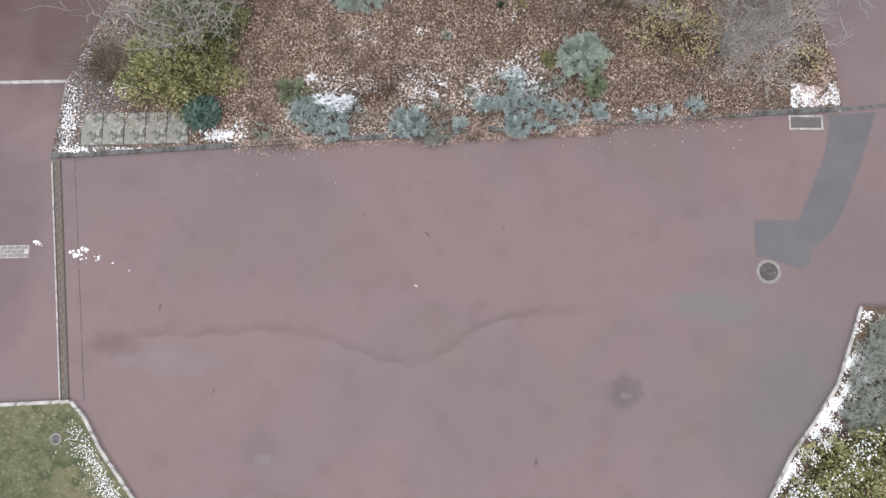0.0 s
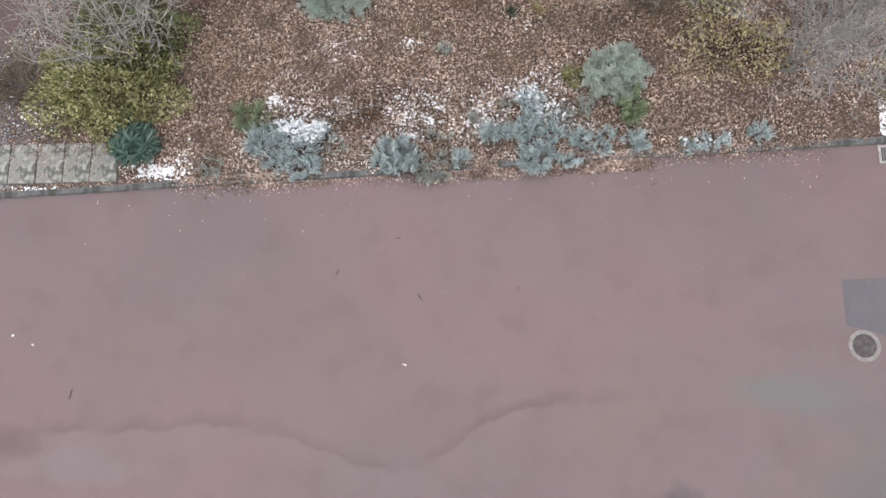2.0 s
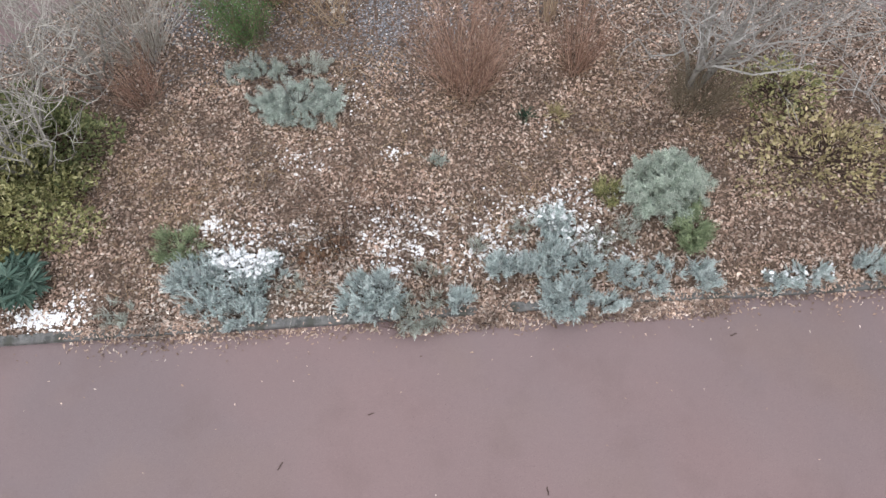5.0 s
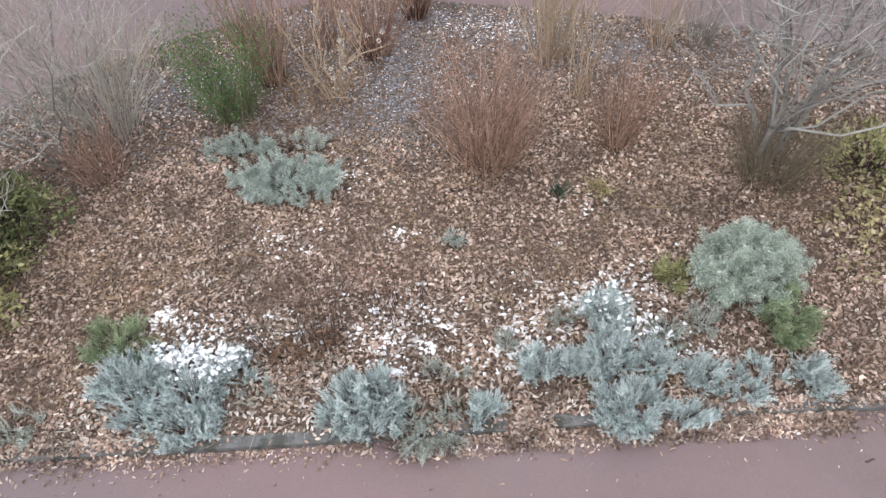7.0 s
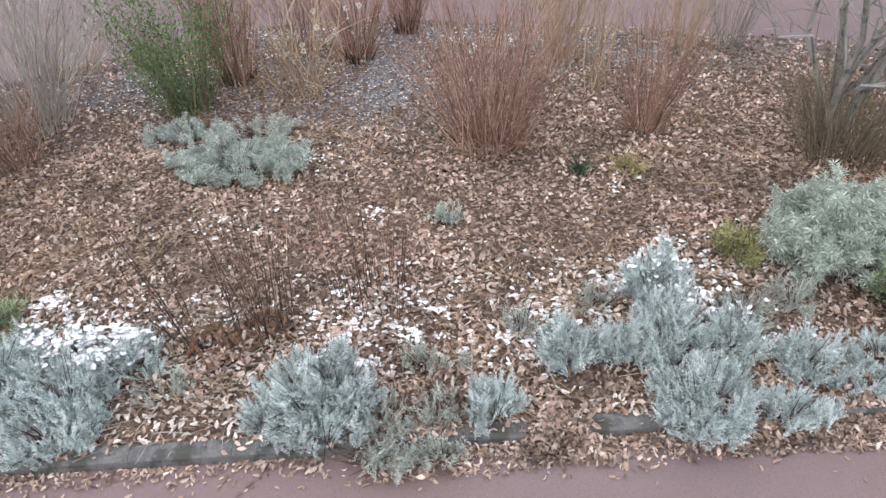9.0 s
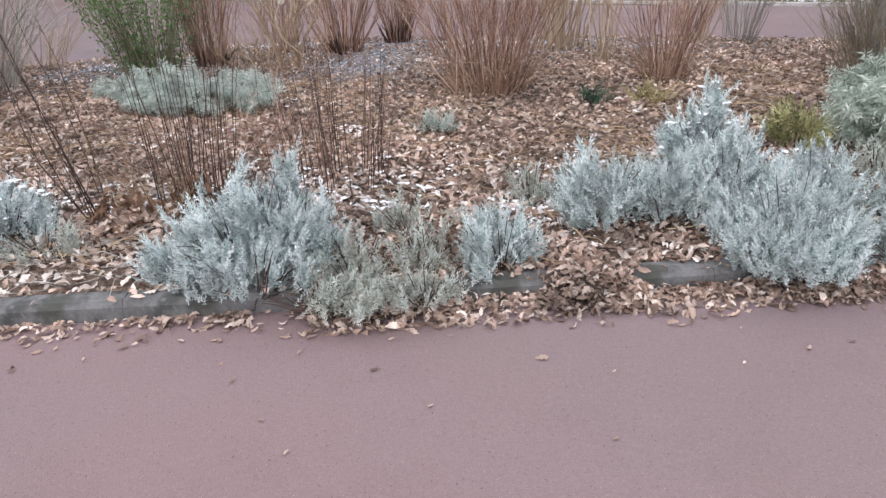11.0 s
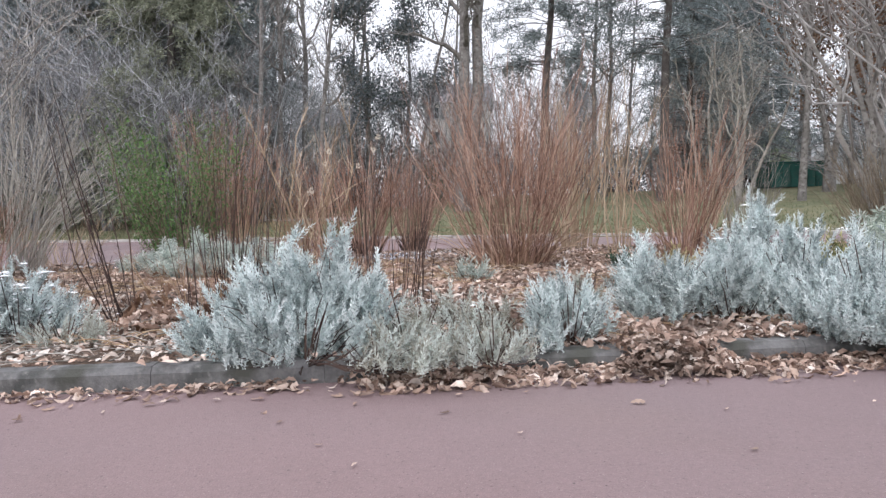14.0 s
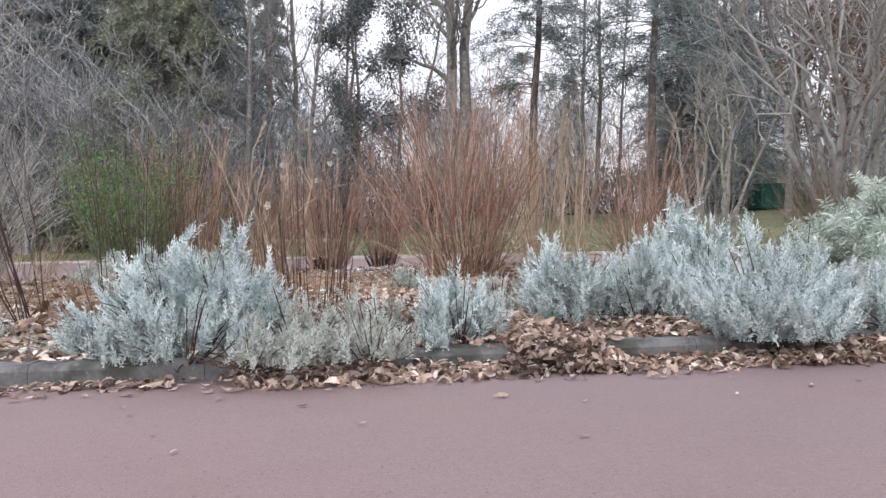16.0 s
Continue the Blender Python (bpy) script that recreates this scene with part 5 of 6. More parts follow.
def hedge(bearing, d, wide, deep, h, mat, label):
    x, y, z = at_far(bearing, d)
    root = thing("hedge", pose(x, y, z), label, "hedge")
    n = int(900 * wide * h / 4)
    P, D = dome(n, wide / 2, deep / 2, h, 9, 0.4)
    V, F = scatter(*FLAKE[1], frames(D + rng.normal(0, 0.8, D.shape), rng.uniform(0, 6.28, n)), P, rng.uniform(0.12, 0.24, n))
    part("foliage", mesh_of("foliage", V, F, mat), root)
    TV, TF = twigs(80, wide / 2, deep / 2, h, 0.03)
    part("woody_stem", mesh_of("woody_stem", TV, TF, MAT_DARKSTEM), root)


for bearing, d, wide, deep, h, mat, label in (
        (640, 42, 7, 3, 4.4, MAT_HAZED_NEEDLE, "dark evergreen hedge behind the lawn"), (730, 47, 5, 3, 3.6, MAT_DEEP, "dark evergreen hedge behind the lawn"), (520, 45, 6, 3, 3.2, MAT_HAZED_NEEDLE, "dark evergreen hedge behind the lawn"),
        (830, 55, 8, 3, 4.0, MAT_HAZED_LEAF, "grey-green hedge at the far side of the lawn"), (960, 58, 9, 3, 4.4, MAT_HAZED_NEEDLE, "dark hedge at the far side of the lawn"), (1090, 56, 8, 3, 3.6, MAT_HAZED_LEAF, "grey-green hedge at the far side of the lawn"),
        (1215, 50, 6, 3, 3.4, MAT_HAZED_NEEDLE, "dark hedge at the far side of the lawn"), (1355, 50, 2.6, 2, 3.4, MAT_FERN, "light green bush beside a container"), (1500, 52, 7, 3, 3.2, MAT_HAZED_LEAF, "grey-green hedge at the far side of the lawn"),
        (1300, 58, 9, 3, 4.5, MAT_HAZED_NEEDLE, "dark hedge at the far side of the lawn"), (1425, 62, 9, 3, 4.5, MAT_HAZED_LEAF, "grey-green hedge at the far side of the lawn"), (190, 48, 11, 3, 4.0, MAT_HAZED_NEEDLE, "dark evergreen thicket under conifers"), (450, 52, 9, 3, 4.0, MAT_HAZED_NEEDLE, "dark evergreen hedge behind the lawn"),
        (60, 40, 8, 3, 2.8, MAT_HAZED_NEEDLE, "dark evergreen thicket under conifers"), (250, 38, 9, 3, 2.8, MAT_HAZED_NEEDLE, "dark evergreen thicket under conifers"), (410, 40, 6, 3, 3.0, MAT_HAZED_NEEDLE, "dark evergreen thicket under conifers")):
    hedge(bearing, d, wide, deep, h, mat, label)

MAT_CONTAINER = material("green_painted_steel", (0.02, 0.1, 0.085), 0.55, [((0.05, 0.1, 0.09), 2, 0.5, 0.7)], 3, 0.15, 0.1, 20)
MAT_RENDER = material("pale_render", (0.62, 0.6, 0.57), 0.9, [((0.45, 0.44, 0.42), 0.6, 0.5, 0.75)], 0.5, 0.08, 0.2, 10)
MAT_SLATE = material("grey_roof", (0.2, 0.19, 0.2), 0.8, (), 1, 0.15, 0.3, 10)
MAT_GLASS = material("dark_window_glass", (0.03, 0.035, 0.04), 0.1, (), 1, 0.1, 0.0)
MAT_TARP = material("grey_tarpaulin", (0.42, 0.43, 0.44), 0.6, (), 1, 0.12, 0.2, 5)


def box_bm(sx, sy, sz, bevel=0.0):
    bm = bmesh.new()
    bmesh.ops.create_cube(bm, size=1, matrix=Matrix.Translation((0, 0, sz / 2)) @ Matrix.Diagonal((sx, sy, sz, 1)))
    if bevel:
        bmesh.ops.bevel(bm, geom=bm.edges[:], offset=bevel, segments=2, affect="EDGES")
    return bm


def container(bearing, d):
    x, y, z = at_far(bearing, d)
    root = thing("container", pose(x, y, z + 0.04, 0, 0, 8), "dark green steel container standing on the far lawn", "container")
    part("body", from_bm("body", box_bm(3.5, 1.6, 1.35, 0.04), MAT_CONTAINER), root)
    rib = from_bm("rib", box_bm(0.09, 0.07, 1.2), MAT_CONTAINER)
    for i in range(7):
        part("rib", rib, root, at=pose(-1.5 + i * 0.5, -0.82, 0.08))
    bm = box_bm(3.56, 1.66, 0.1, 0.02)
    part("lid", from_bm("lid", bm, MAT_CONTAINER), root, at=pose(0, 0, 1.36))


container(1380, 43)


def shelter(bearing, d):
    x, y, z = at_far(bearing, d)
    root = thing("shelter", pose(x, y, z, 0, 0, 12), "pale grey tarpaulin shelter behind the container", "shelter")
    bm = bmesh.new()
    prof = [(-2.6, 0), (-2.4, 1.5), (0, 2.9), (2.4, 1.5), (2.6, 0)]
    ends = [[bm.verts.new((a, yy, b)) for a, b in prof] for yy in (-1.8, 1.8)]
    for i in range(4):
        bm.faces.new((ends[0][i], ends[0][i + 1], ends[1][i + 1], ends[1][i]))
    bm.faces.new(ends[0]); bm.faces.new(ends[1][::-1])
    part("cover", from_bm("cover", bm, MAT_TARP), root)
    bm = bmesh.new()
    bmesh.ops.create_cube(bm, size=1, matrix=Matrix.Diagonal((0.1, 0.08, 1.5, 1)))
    me = from_bm("pole", bm, MAT_GALV)
    for a in (-2.5, 2.5):
        part("pole", me, root, at=pose(a, -1.84, 0.75))


shelter(1425, 52)


def house(bearing, d, wide, deep, eaves, ridge, storeys, label):
    x, y, z = at_far(bearing, d)
    root = thing("house", pose(x, y, z), label, "house")
    bm = box_bm(wide, deep, eaves)
    part("wall", from_bm("wall", bm, MAT_RENDER), root)
    bm = bmesh.new()
    o = 0.4
    vs = [bm.verts.new(p) for p in ((-wide / 2 - o, -deep / 2 - o, eaves), (wide / 2 + o, -deep / 2 - o, eaves), (wide / 2 + o, deep / 2 + o, eaves), (-wide / 2 - o, deep / 2 + o, eaves), (-wide / 2 - o, 0, ridge), (wide / 2 + o, 0, ridge))]
    for f in ((0, 1, 5, 4), (2, 3, 4, 5), (1, 2, 5), (3, 0, 4), (3, 2, 1, 0)):
        bm.faces.new([vs[i] for i in f])
    roof = part("roof", from_bm("roof", bm, MAT_SLATE), root)
    bm = box_bm(0.9, 0.7, 1.8)
    part("chimney", from_bm("chimney", bm, MAT_RENDER), roof, at=pose(wide * 0.3, 0, ridge - 0.6))
    wm = from_bm("window", box_bm(1.1, 0.12, 1.5), MAT_RENDER)
    gm = from_bm("pane", box_bm(0.86, 0.04, 1.26), MAT_GLASS)
    n = int(wide // 2.6)
    for s in range(storeys):
        for i in range(n):
            w = part("window", wm, root, at=pose(-wide / 2 + (i + 0.5) * wide / n, -deep / 2 - 0.02, 1.0 + s * eaves / storeys))
            part("pane", gm, w, at=pose(0, -0.05, 0.12))


house(812, 92, 8, 9, 11.5, 14.5, 4, "pale rendered house with a grey roof beyond the trees")
house(588, 84, 5, 8, 8.5, 11.0, 3, "pale rendered house with a chimney beyond the trees")

# ---- leaf litter, chippings, straw and snow ----


def random_turns(n, tilt):
    """Turns for things lying about: any heading, tilted a little or a lot."""
    a = rng.uniform(0, 6.28, n)
    D = np.stack([np.cos(a), np.sin(a), rng.normal(0, tilt, n)], 1)
    return frames(D, rng.normal(0, tilt * 1.4, n) + np.pi * (rng.uniform(0, 1, n) < 0.4))


def litter(name, x, y, z, size, shapes, mat, label, tilt=0.35):
    n = len(x)
    M = random_turns(n, tilt)
    pick = rng.integers(0, len(shapes), n)
    pos = np.stack([x, y, z], 1)
    sz = size * (0.4 + 1.0 * rng.beta(1.6, 2.4, n))
    V, F = join([scatter(*s, M[pick == k], pos[pick == k] - np.einsum("nij,j->ni", M[pick == k], np.array([0, 0.5, 0])) * sz[pick == k][:, None], sz[pick == k]) for k, s in enumerate(shapes)])
    return tagged(new(name, mesh_of(name, V, F, mat)), label, "leaf litter", kind="stuff")


def bed_points(n, x0, x1, y0, y1):
    x, y = rng.uniform(x0, x1, n), rng.uniform(y0, y1, n)
    keep = inside_bed(x, y)
    return x[keep], y[keep]


def stony(x, y):
    """Where chippings lie bare at the back of the bed, 0 to 1: patches with ragged edges."""
    rag = 0.35 * wave(x, y, 1.6, 0.9) + 0.2 * wave(x, y, 4.3, 0.2)
    spots = ((-1.35, 12.3, 0.75, 2.4), (-5.5, 12.2, 0.95, 0.8), (1.4, 14.0, 1.1, 0.7), (-3.4, 14.7, 1.2, 0.5), (3.0, 13.2, 0.6, 0.5), (-1.2, 14.6, 1.3, 0.6))
    return np.clip(np.maximum.reduce([1.3 - np.hypot((x - a) / p, (y - b) / q) for a, b, p, q in spots]) + rag, 0, 1)


# thick litter over the whole bed, finer towards the back where chippings show
x, y = bed_points(250000, -12.3, 12.2, 3.8, 15.6)
keep = rng.uniform(0, 1, len(x)) < np.clip(1.15 - np.clip((y - 9.9 - 0.8 * np.clip(x, -0.6, 2)) / 1.7, 0, 1.1) * (0.72 + 0.28 * stony(x, y)) - np.clip((-8.5 - x) / 2.5, 0, 0.8), 0, 1)
keep &= rng.uniform(0, 1, len(x)) < 0.72 + 0.4 * wave(x, y, 0.55, 0.3)
near = (np.abs(x - 0.5) < 4.0) & (y < 7.6)
x, y = x[keep & ~near], y[keep & ~near]
litter("dead_leaves", x, y, soil(x, y) + rng.uniform(0.0, 0.035, len(x)), 0.09, FLAKE, MAT_LITTER, "thick carpet of brown and tan dead leaves", 0.5)
x, y = bed_points(16000, -3.5, 4.5, 4.2, 7.6)
thin = (x < -1.7) & (y < 6.5) & (rng.uniform(0, 1, len(x)) < 0.65)
x, y = x[~thin], y[~thin]
litter("dead_leaves", x, y, soil(x, y) + rng.uniform(0.0, 0.05, len(x)), 0.09, OAK, MAT_LITTER, "curled brown oak leaves lying under the shrubs", 0.45)

# drifts over the kerb and onto the road
n = 7500
x = rng.uniform(-6.5, 9.5, n)
heap = np.interp(x, [-6.5, -5.6, -4.2, -3.0, -2.2, -0.8, 0.2, 1.0, 2.4, 3.6, 5, 7, 9.5], [0.15, 0.9, 0.8, 0.3, 0.22, 0.35, 0.6, 0.9, 0.5, 0.8, 0.6, 0.6, 0.3])
keep = rng.uniform(0, 1, n) < heap
x, heap = x[keep], heap[keep]
k = np.interp(x, KERB_X, KERB_Y)
off = 0.2 - np.abs(rng.normal(0, 0.2, len(x)))
y = k + off
bare = ((x > 0.2) & (x < 0.85)) | ((x > 1.4) & (x < 2.5)) | ((x > -3.4) & (x < -0.8))
keep = ~bare | (off < -0.03) & (rng.uniform(0, 1, len(x)) < 0.7) | (rng.uniform(0, 1, len(x)) < 0.12)
x, y, off, heap = x[keep], y[keep], off[keep], heap[keep]
zz = np.where(off > 0, 0.13, np.clip(0.1 * heap * (1 + off / 0.25), 0.006, 0.12)) * np.where(off > 0, 1, rng.uniform(0.15, 1, len(x)))
litter("drifted_leaves", x, y, zz + 0.012, 0.074, OAK + SIMPLE, MAT_LITTER, "dead leaves drifted over the kerb onto the road", 0.3)
# the deep drift that buries part of the kerb
n = 6500
x = rng.uniform(-0.6, 5.2, n)
deep = np.interp(x, [-0.6, 0.1, 0.25, 0.75, 0.85, 1.3, 1.45, 2.2, 2.6, 3.4, 5.2], [0.03, 0.06, 0.03, 0.03, 0.14, 0.15, 0.035, 0.035, 0.1, 0.08, 0.05])
off = -0.34 * rng.beta(1.0, 1.7, n) + 0.06 * (deep > 0.1)
keep = rng.uniform(0, 1, n) < deep / 0.13 + 0.08
x, off, deep = x[keep], off[keep], deep[keep]
y = np.interp(x, KERB_X, KERB_Y) + off
litter("drifted_leaves", x, y, 0.012 + np.clip(deep * (1 + np.minimum(off, 0) / 0.36), 0, 0.2) * rng.uniform(0.1, 1, len(x)), 0.076, OAK + SIMPLE, MAT_LITTER, "deep drift of curled oak leaves against the kerb", 0.5)
n = 170
x = rng.uniform(-9, 10, n)
k = np.interp(x, KERB_X, KERB_Y)
y = k - 0.15 - rng.exponential(0.35, n)
litter("stray_leaves", x, y, np.full(n, 0.012), 0.055, OAK[:1], MAT_LITTER, "scattered dead leaves and scraps on the asphalt", 0.1)
n = 90
x, y = rng.uniform(-10, 11, n), rng.uniform(-6, 4, n)
litter("stray_leaves", x, y, np.full(n, 0.006), 0.028, SIMPLE[:1], MAT_LITTER, "tiny dry scraps on the asphalt", 0.1)

# chippings at the back and the left corner of the bed
LUMP = (np.array([(0.62, 0.1, 0), (0.12, 0.38, 0), (-0.3, 0.42, 0), (-0.5, -0.3, 0), (0.22, -0.34, 0), (-0.05, 0.05, 0.4)]), np.array([(0, 1, 5), (1, 2, 5), (2, 3, 5), (3, 4, 5), (4, 0, 5)]))


def lumps(name, x, y, z, size, mat, label, category, flat=0.6):
    n = len(x)
    a = rng.uniform(0, 6.28, n)
    M = np.zeros((n, 3, 3))
    st = rng.uniform(0.6, 1.4, n)
    M[:, 0, 0], M[:, 0, 1], M[:, 1, 0], M[:, 1, 1], M[:, 2, 2] = np.cos(a) * st, -np.sin(a), np.sin(a) * st, np.cos(a), flat
    V, F = scatter(*LUMP, M, np.stack([x, y, z], 1), size)
    return tagged(new(name, mesh_of(name, V, F, mat)), label, category, kind="stuff")


x, y = bed_points(190000, -12.3, 11, 3.9, 15.6)
keep = rng.uniform(0, 1, len(x)) < np.clip((y - 9.8 - 0.8 * np.clip(x, -0.6, 2)) / 1.8, 0, 1) * (0.42 + 0.58 * stony(x, y)) + np.clip((-9.2 - x) / 2.0, 0, 0.9)
x, y = x[keep], y[keep]
lumps("chippings", x, y, soil(x, y), rng.uniform(0.025, 0.06, len(x)), MAT_CHIPS, "grey stone chippings strewn over the soil", "gravel")

# leaves heaped against and between the shrubs: x, y, radius, height, leaves
for cx, cy, r, h, n in ((0.16, 5.55, 0.26, 0.3, 170), (-0.62, 5.62, 0.2, 0.26, 110), (0.9, 5.35, 0.3, 0.16, 150), (-2.1, 5.75, 0.35, 0.2, 170)):
    a, q = rng.uniform(0, 6.28, n), np.sqrt(rng.uniform(0, 1, n))
    x, y = cx + r * q * np.cos(a), cy + r * q * np.sin(a)
    litter("heaped_leaves", x, y, soil(x, y) + 0.01 + h * (1 - q ** 2) * rng.uniform(0.3, 1, n), 0.09, OAK, MAT_LITTER, "small heap of curled brown leaves among shrubs", 0.6)

for cx, cy, r, h, n in ((-2.2, 6.05, 0.28, 0.4, 90), (-1.75, 6.3, 0.25, 0.3, 60)):
    q, c = rng.uniform(0, 6.28, n), np.sqrt(rng.uniform(0, 1, n))
    x, y = cx + r * c * np.cos(q), cy + r * c * np.sin(q)
    litter("heaped_leaves", x, y, soil(x, y) + 0.02 + h * (1 - c) * rng.uniform(0.1, 1, n), 0.13, OAK, MAT_OAKLEAF, "large dark brown leaves caught in dead stems", 0.9)

# bleached leaves and bark scraps on the bare soil by the kerb
x, y = bed_points(900, -5.2, -1.5, 4.5, 6.2)
litter("pale_scraps", x, y, soil(x, y) + rng.uniform(0.03, 0.06, len(x)), 0.085, OAK + SIMPLE, MAT_BLEACHED, "bleached leaves and bark scraps on bare soil", 0.25)
x, y = bed_points(2600, -4.6, 5.0, 5.3, 7.5)
keep = rng.uniform(0, 1, len(x)) < 0.55 + 0.5 * wave(x, y, 0.9, 0.8)
x, y = x[keep], y[keep]
litter("pale_scraps", x, y, soil(x, y) + rng.uniform(0.02, 0.06, len(x)), 0.08, OAK + SIMPLE, MAT_BLEACHED, "frosted pale leaves strewn between the shrubs", 0.3)
# snow left along the far kerb
n = 170
x = rng.uniform(5.5, 9.0, n)
y = far_edge(x) + 0.55 + rng.normal(0, 0.1, n)
litter("snow", x, y, lawn_height(x, y) + 0.04, 0.16, SIMPLE, MAT_SNOW, "thin line of snow along the far lawn's edge", 0.1)["category"] = "snow"

# flat wet leaves and scraps in the gutter
n = 480
x = rng.uniform(-5.0, -0.9, n)
y = np.interp(x, KERB_X, KERB_Y) - 0.02 - rng.exponential(0.07, n)
litter("gutter_leaves", x, y, rng.uniform(0.008, 0.03, n), 0.07, OAK, MAT_LITTER, "flat dead leaves lying along the gutter", 0.22)

# snow remnants: cx, cy, rx, ry, pieces, size, lift
SNOW = ((-3.5, 6.5, 0.9, 0.32, 190, 0.055, 0.04), (-4.2, 6.68, 0.2, 0.14, 50, 0.085, 0.04), (-0.55, 6.4, 0.8, 0.62, 260, 0.075, 0.02), (-0.65, 5.85, 0.17, 0.12, 34, 0.11, 0.03), (-0.5, 6.95, 0.9, 0.4, 60, 0.06, 0.03),
        (1.05, 6.4, 0.42, 0.5, 250, 0.078, 0.02), (2.0, 7.02, 0.42, 0.28, 190, 0.085, 0.03), (2.77, 6.62, 0.3, 0.2, 110, 0.085, 0.05), (2.9, 7.5, 0.7, 0.38, 150, 0.065, 0.02), (3.4, 6.3, 0.5, 0.4, 90, 0.05, 0.02), (-2.2, 6.3, 0.7, 0.5, 120, 0.045, 0.02), (1.6, 7.3, 0.9, 0.4, 90, 0.05, 0.02),
        (-2.8, 8.15, 0.65, 0.35, 90, 0.055, 0.02), (-0.85, 8.3, 0.26, 0.14, 30, 0.065, 0.03), (-6.95, 4.72, 0.62, 0.16, 330, 0.07, 0.03), (-6.35, 5.1, 0.3, 0.3, 60, 0.06, 0.03),
        (-11.75, 5.1, 0.28, 0.95, 420, 0.055, 0.02), (-11.45, 4.05, 0.5, 0.1, 100, 0.09, 0.02), (-11.5, 7.2, 0.25, 0.6, 170, 0.05, 0.02), (-10.0, 6.1, 0.9, 0.4, 120, 0.06, 0.03), (-9.6, 4.15, 1.5, 0.05, 130, 0.05, 0.06),
        (-2.0, 9.7, 0.5, 0.3, 60, 0.05, 0.04), (2.1, 9.0, 0.5, 0.3, 30, 0.05, 0.03), (-5.0, 12.2, 0.9, 1.2, 420, 0.035, 0.02), (-1.0, 12.0, 1.6, 1.6, 420, 0.03, 0.02), (0.6, 14.2, 1.4, 0.7, 500, 0.04, 0.02), (-3.2, 14.8, 1.5, 0.4, 240, 0.04, 0.02), (2.6, 12.8, 1.2, 1.0, 200, 0.03, 0.02))
xs, ys, zs, ss = [], [], [], []
for cx, cy, rx, ry, n, size, lift in SNOW:
    x, y = cx + rng.normal(0, rx * 0.6, n), cy + rng.normal(0, ry * 0.6, n)
    ok = inside_bed(x, y)
    x, y = x[ok], y[ok]
    high = np.clip(1 - ((x - cx) / (rx * 1.6)) ** 2 - ((y - cy) / (ry * 2)) ** 2, 0, 1)
    xs.append(x); ys.append(y)
    zs.append(soil(x, y) + 0.012 + lift * (high if lift > 0.1 else rng.uniform(0.0, 0.7, len(x))))
    ss.append(size * rng.uniform(0.35, 1.25, len(x)))
xs, ys, zs, ss = (np.concatenate(v) for v in (xs, ys, zs, ss))
half = rng.uniform(0, 1, len(xs)) < 0.75
lumps("snow", xs[half], ys[half], zs[half], ss[half], MAT_SNOW, "scattered remnants of old white snow", "snow", 0.35)
litter("snow", xs[~half], ys[~half], zs[~half] + 0.01, 1.25 * ss[~half], SIMPLE, MAT_SNOW, "dead leaves capped with white snow", 0.25)["category"] = "snow"

# snow caught on the shoots of the shrubs: x, y, radii, share of the shoots
T = np.concatenate(TIPS)
xs, ys, zs = [], [], []
for cx, cy, rx, ry, share in ((-3.38, 5.92, 0.55, 0.24, 0.5), (-3.3, 5.85, 0.7, 0.36, 0.14), (2.1, 7.0, 0.45, 0.3, 0.08), (2.7, 6.65, 0.6, 0.3, 0.1), (6.4, 6.05, 0.9, 0.25, 0.04)):
    ok = (((T[:, 0] - cx) / rx) ** 2 + ((T[:, 1] - cy) / ry) ** 2 < rng.uniform(0.4, 1.3, len(T))) & (rng.uniform(0, 1, len(T)) < share)
    xs.append(T[ok, 0]); ys.append(T[ok, 1]); zs.append(T[ok, 2])
xs, ys, zs = (np.concatenate(v) for v in (xs, ys, zs))
lumps("snow", xs, ys, zs, rng.uniform(0.03, 0.085, len(xs)), MAT_SNOW, "flecks of snow caught on silver shrubs", "snow", 0.35)


def snow_sheet(pts, z, label, holes=40):
    """A thin crust broken by melt holes: small plates over an area."""
    P = np.array(pts)
    lo, hi = P.min(0), P.max(0)
    n = int(1500 * (hi - lo).prod())
    x, y = rng.uniform(lo[0], hi[0], n), rng.uniform(lo[1], hi[1], n)
    ax, ay = P[:, 0], P[:, 1]
    bx, by = np.roll(ax, -1), np.roll(ay, -1)
    ins = (((ay > y[:, None]) != (by > y[:, None])) & (x[:, None] < (bx - ax) * (y[:, None] - ay) / (by - ay + 1e-12) + ax)).sum(1) % 2 == 1
    field = wave(x, y, 3.2, 0.7) + 0.7 * wave(x, y, 8.0, 2.1)
    ok = ins & (field > -0.35)
    x, y = x[ok], y[ok]
    lumps("snow", x, y, np.full(len(x), z), rng.uniform(0.06, 0.13, len(x)), MAT_SNOW, label, "snow", 0.25)


snow_sheet([(10.6, 6.3), (12.02, 6.48), (11.85, 7.25), (11.5, 7.15), (11.2, 7.0), (10.6, 7.05)], 0.125, "crust of white snow on the corner of the bed")
n = 1500
t = rng.uniform(0, 1, n) ** 0.6
x = np.interp(t, [0, 0.3, 0.6, 1], [-10.4, -9.75, -8.95, -7.7]) - np.abs(rng.normal(0, 0.3, n))
y = np.interp(t, [0, 0.3, 0.6, 1], [-4.1, -5.0, -6.1, -7.4]) + rng.normal(0, 0.12, n) - 0.1
lumps("snow", x, y, np.full(n, 0.085), rng.uniform(0.015, 0.045, n), MAT_SNOW, "thin snow along the edge of the lawn", "snow", 0.35)
n = 15000
y = rng.uniform(-7, 0.2, n)
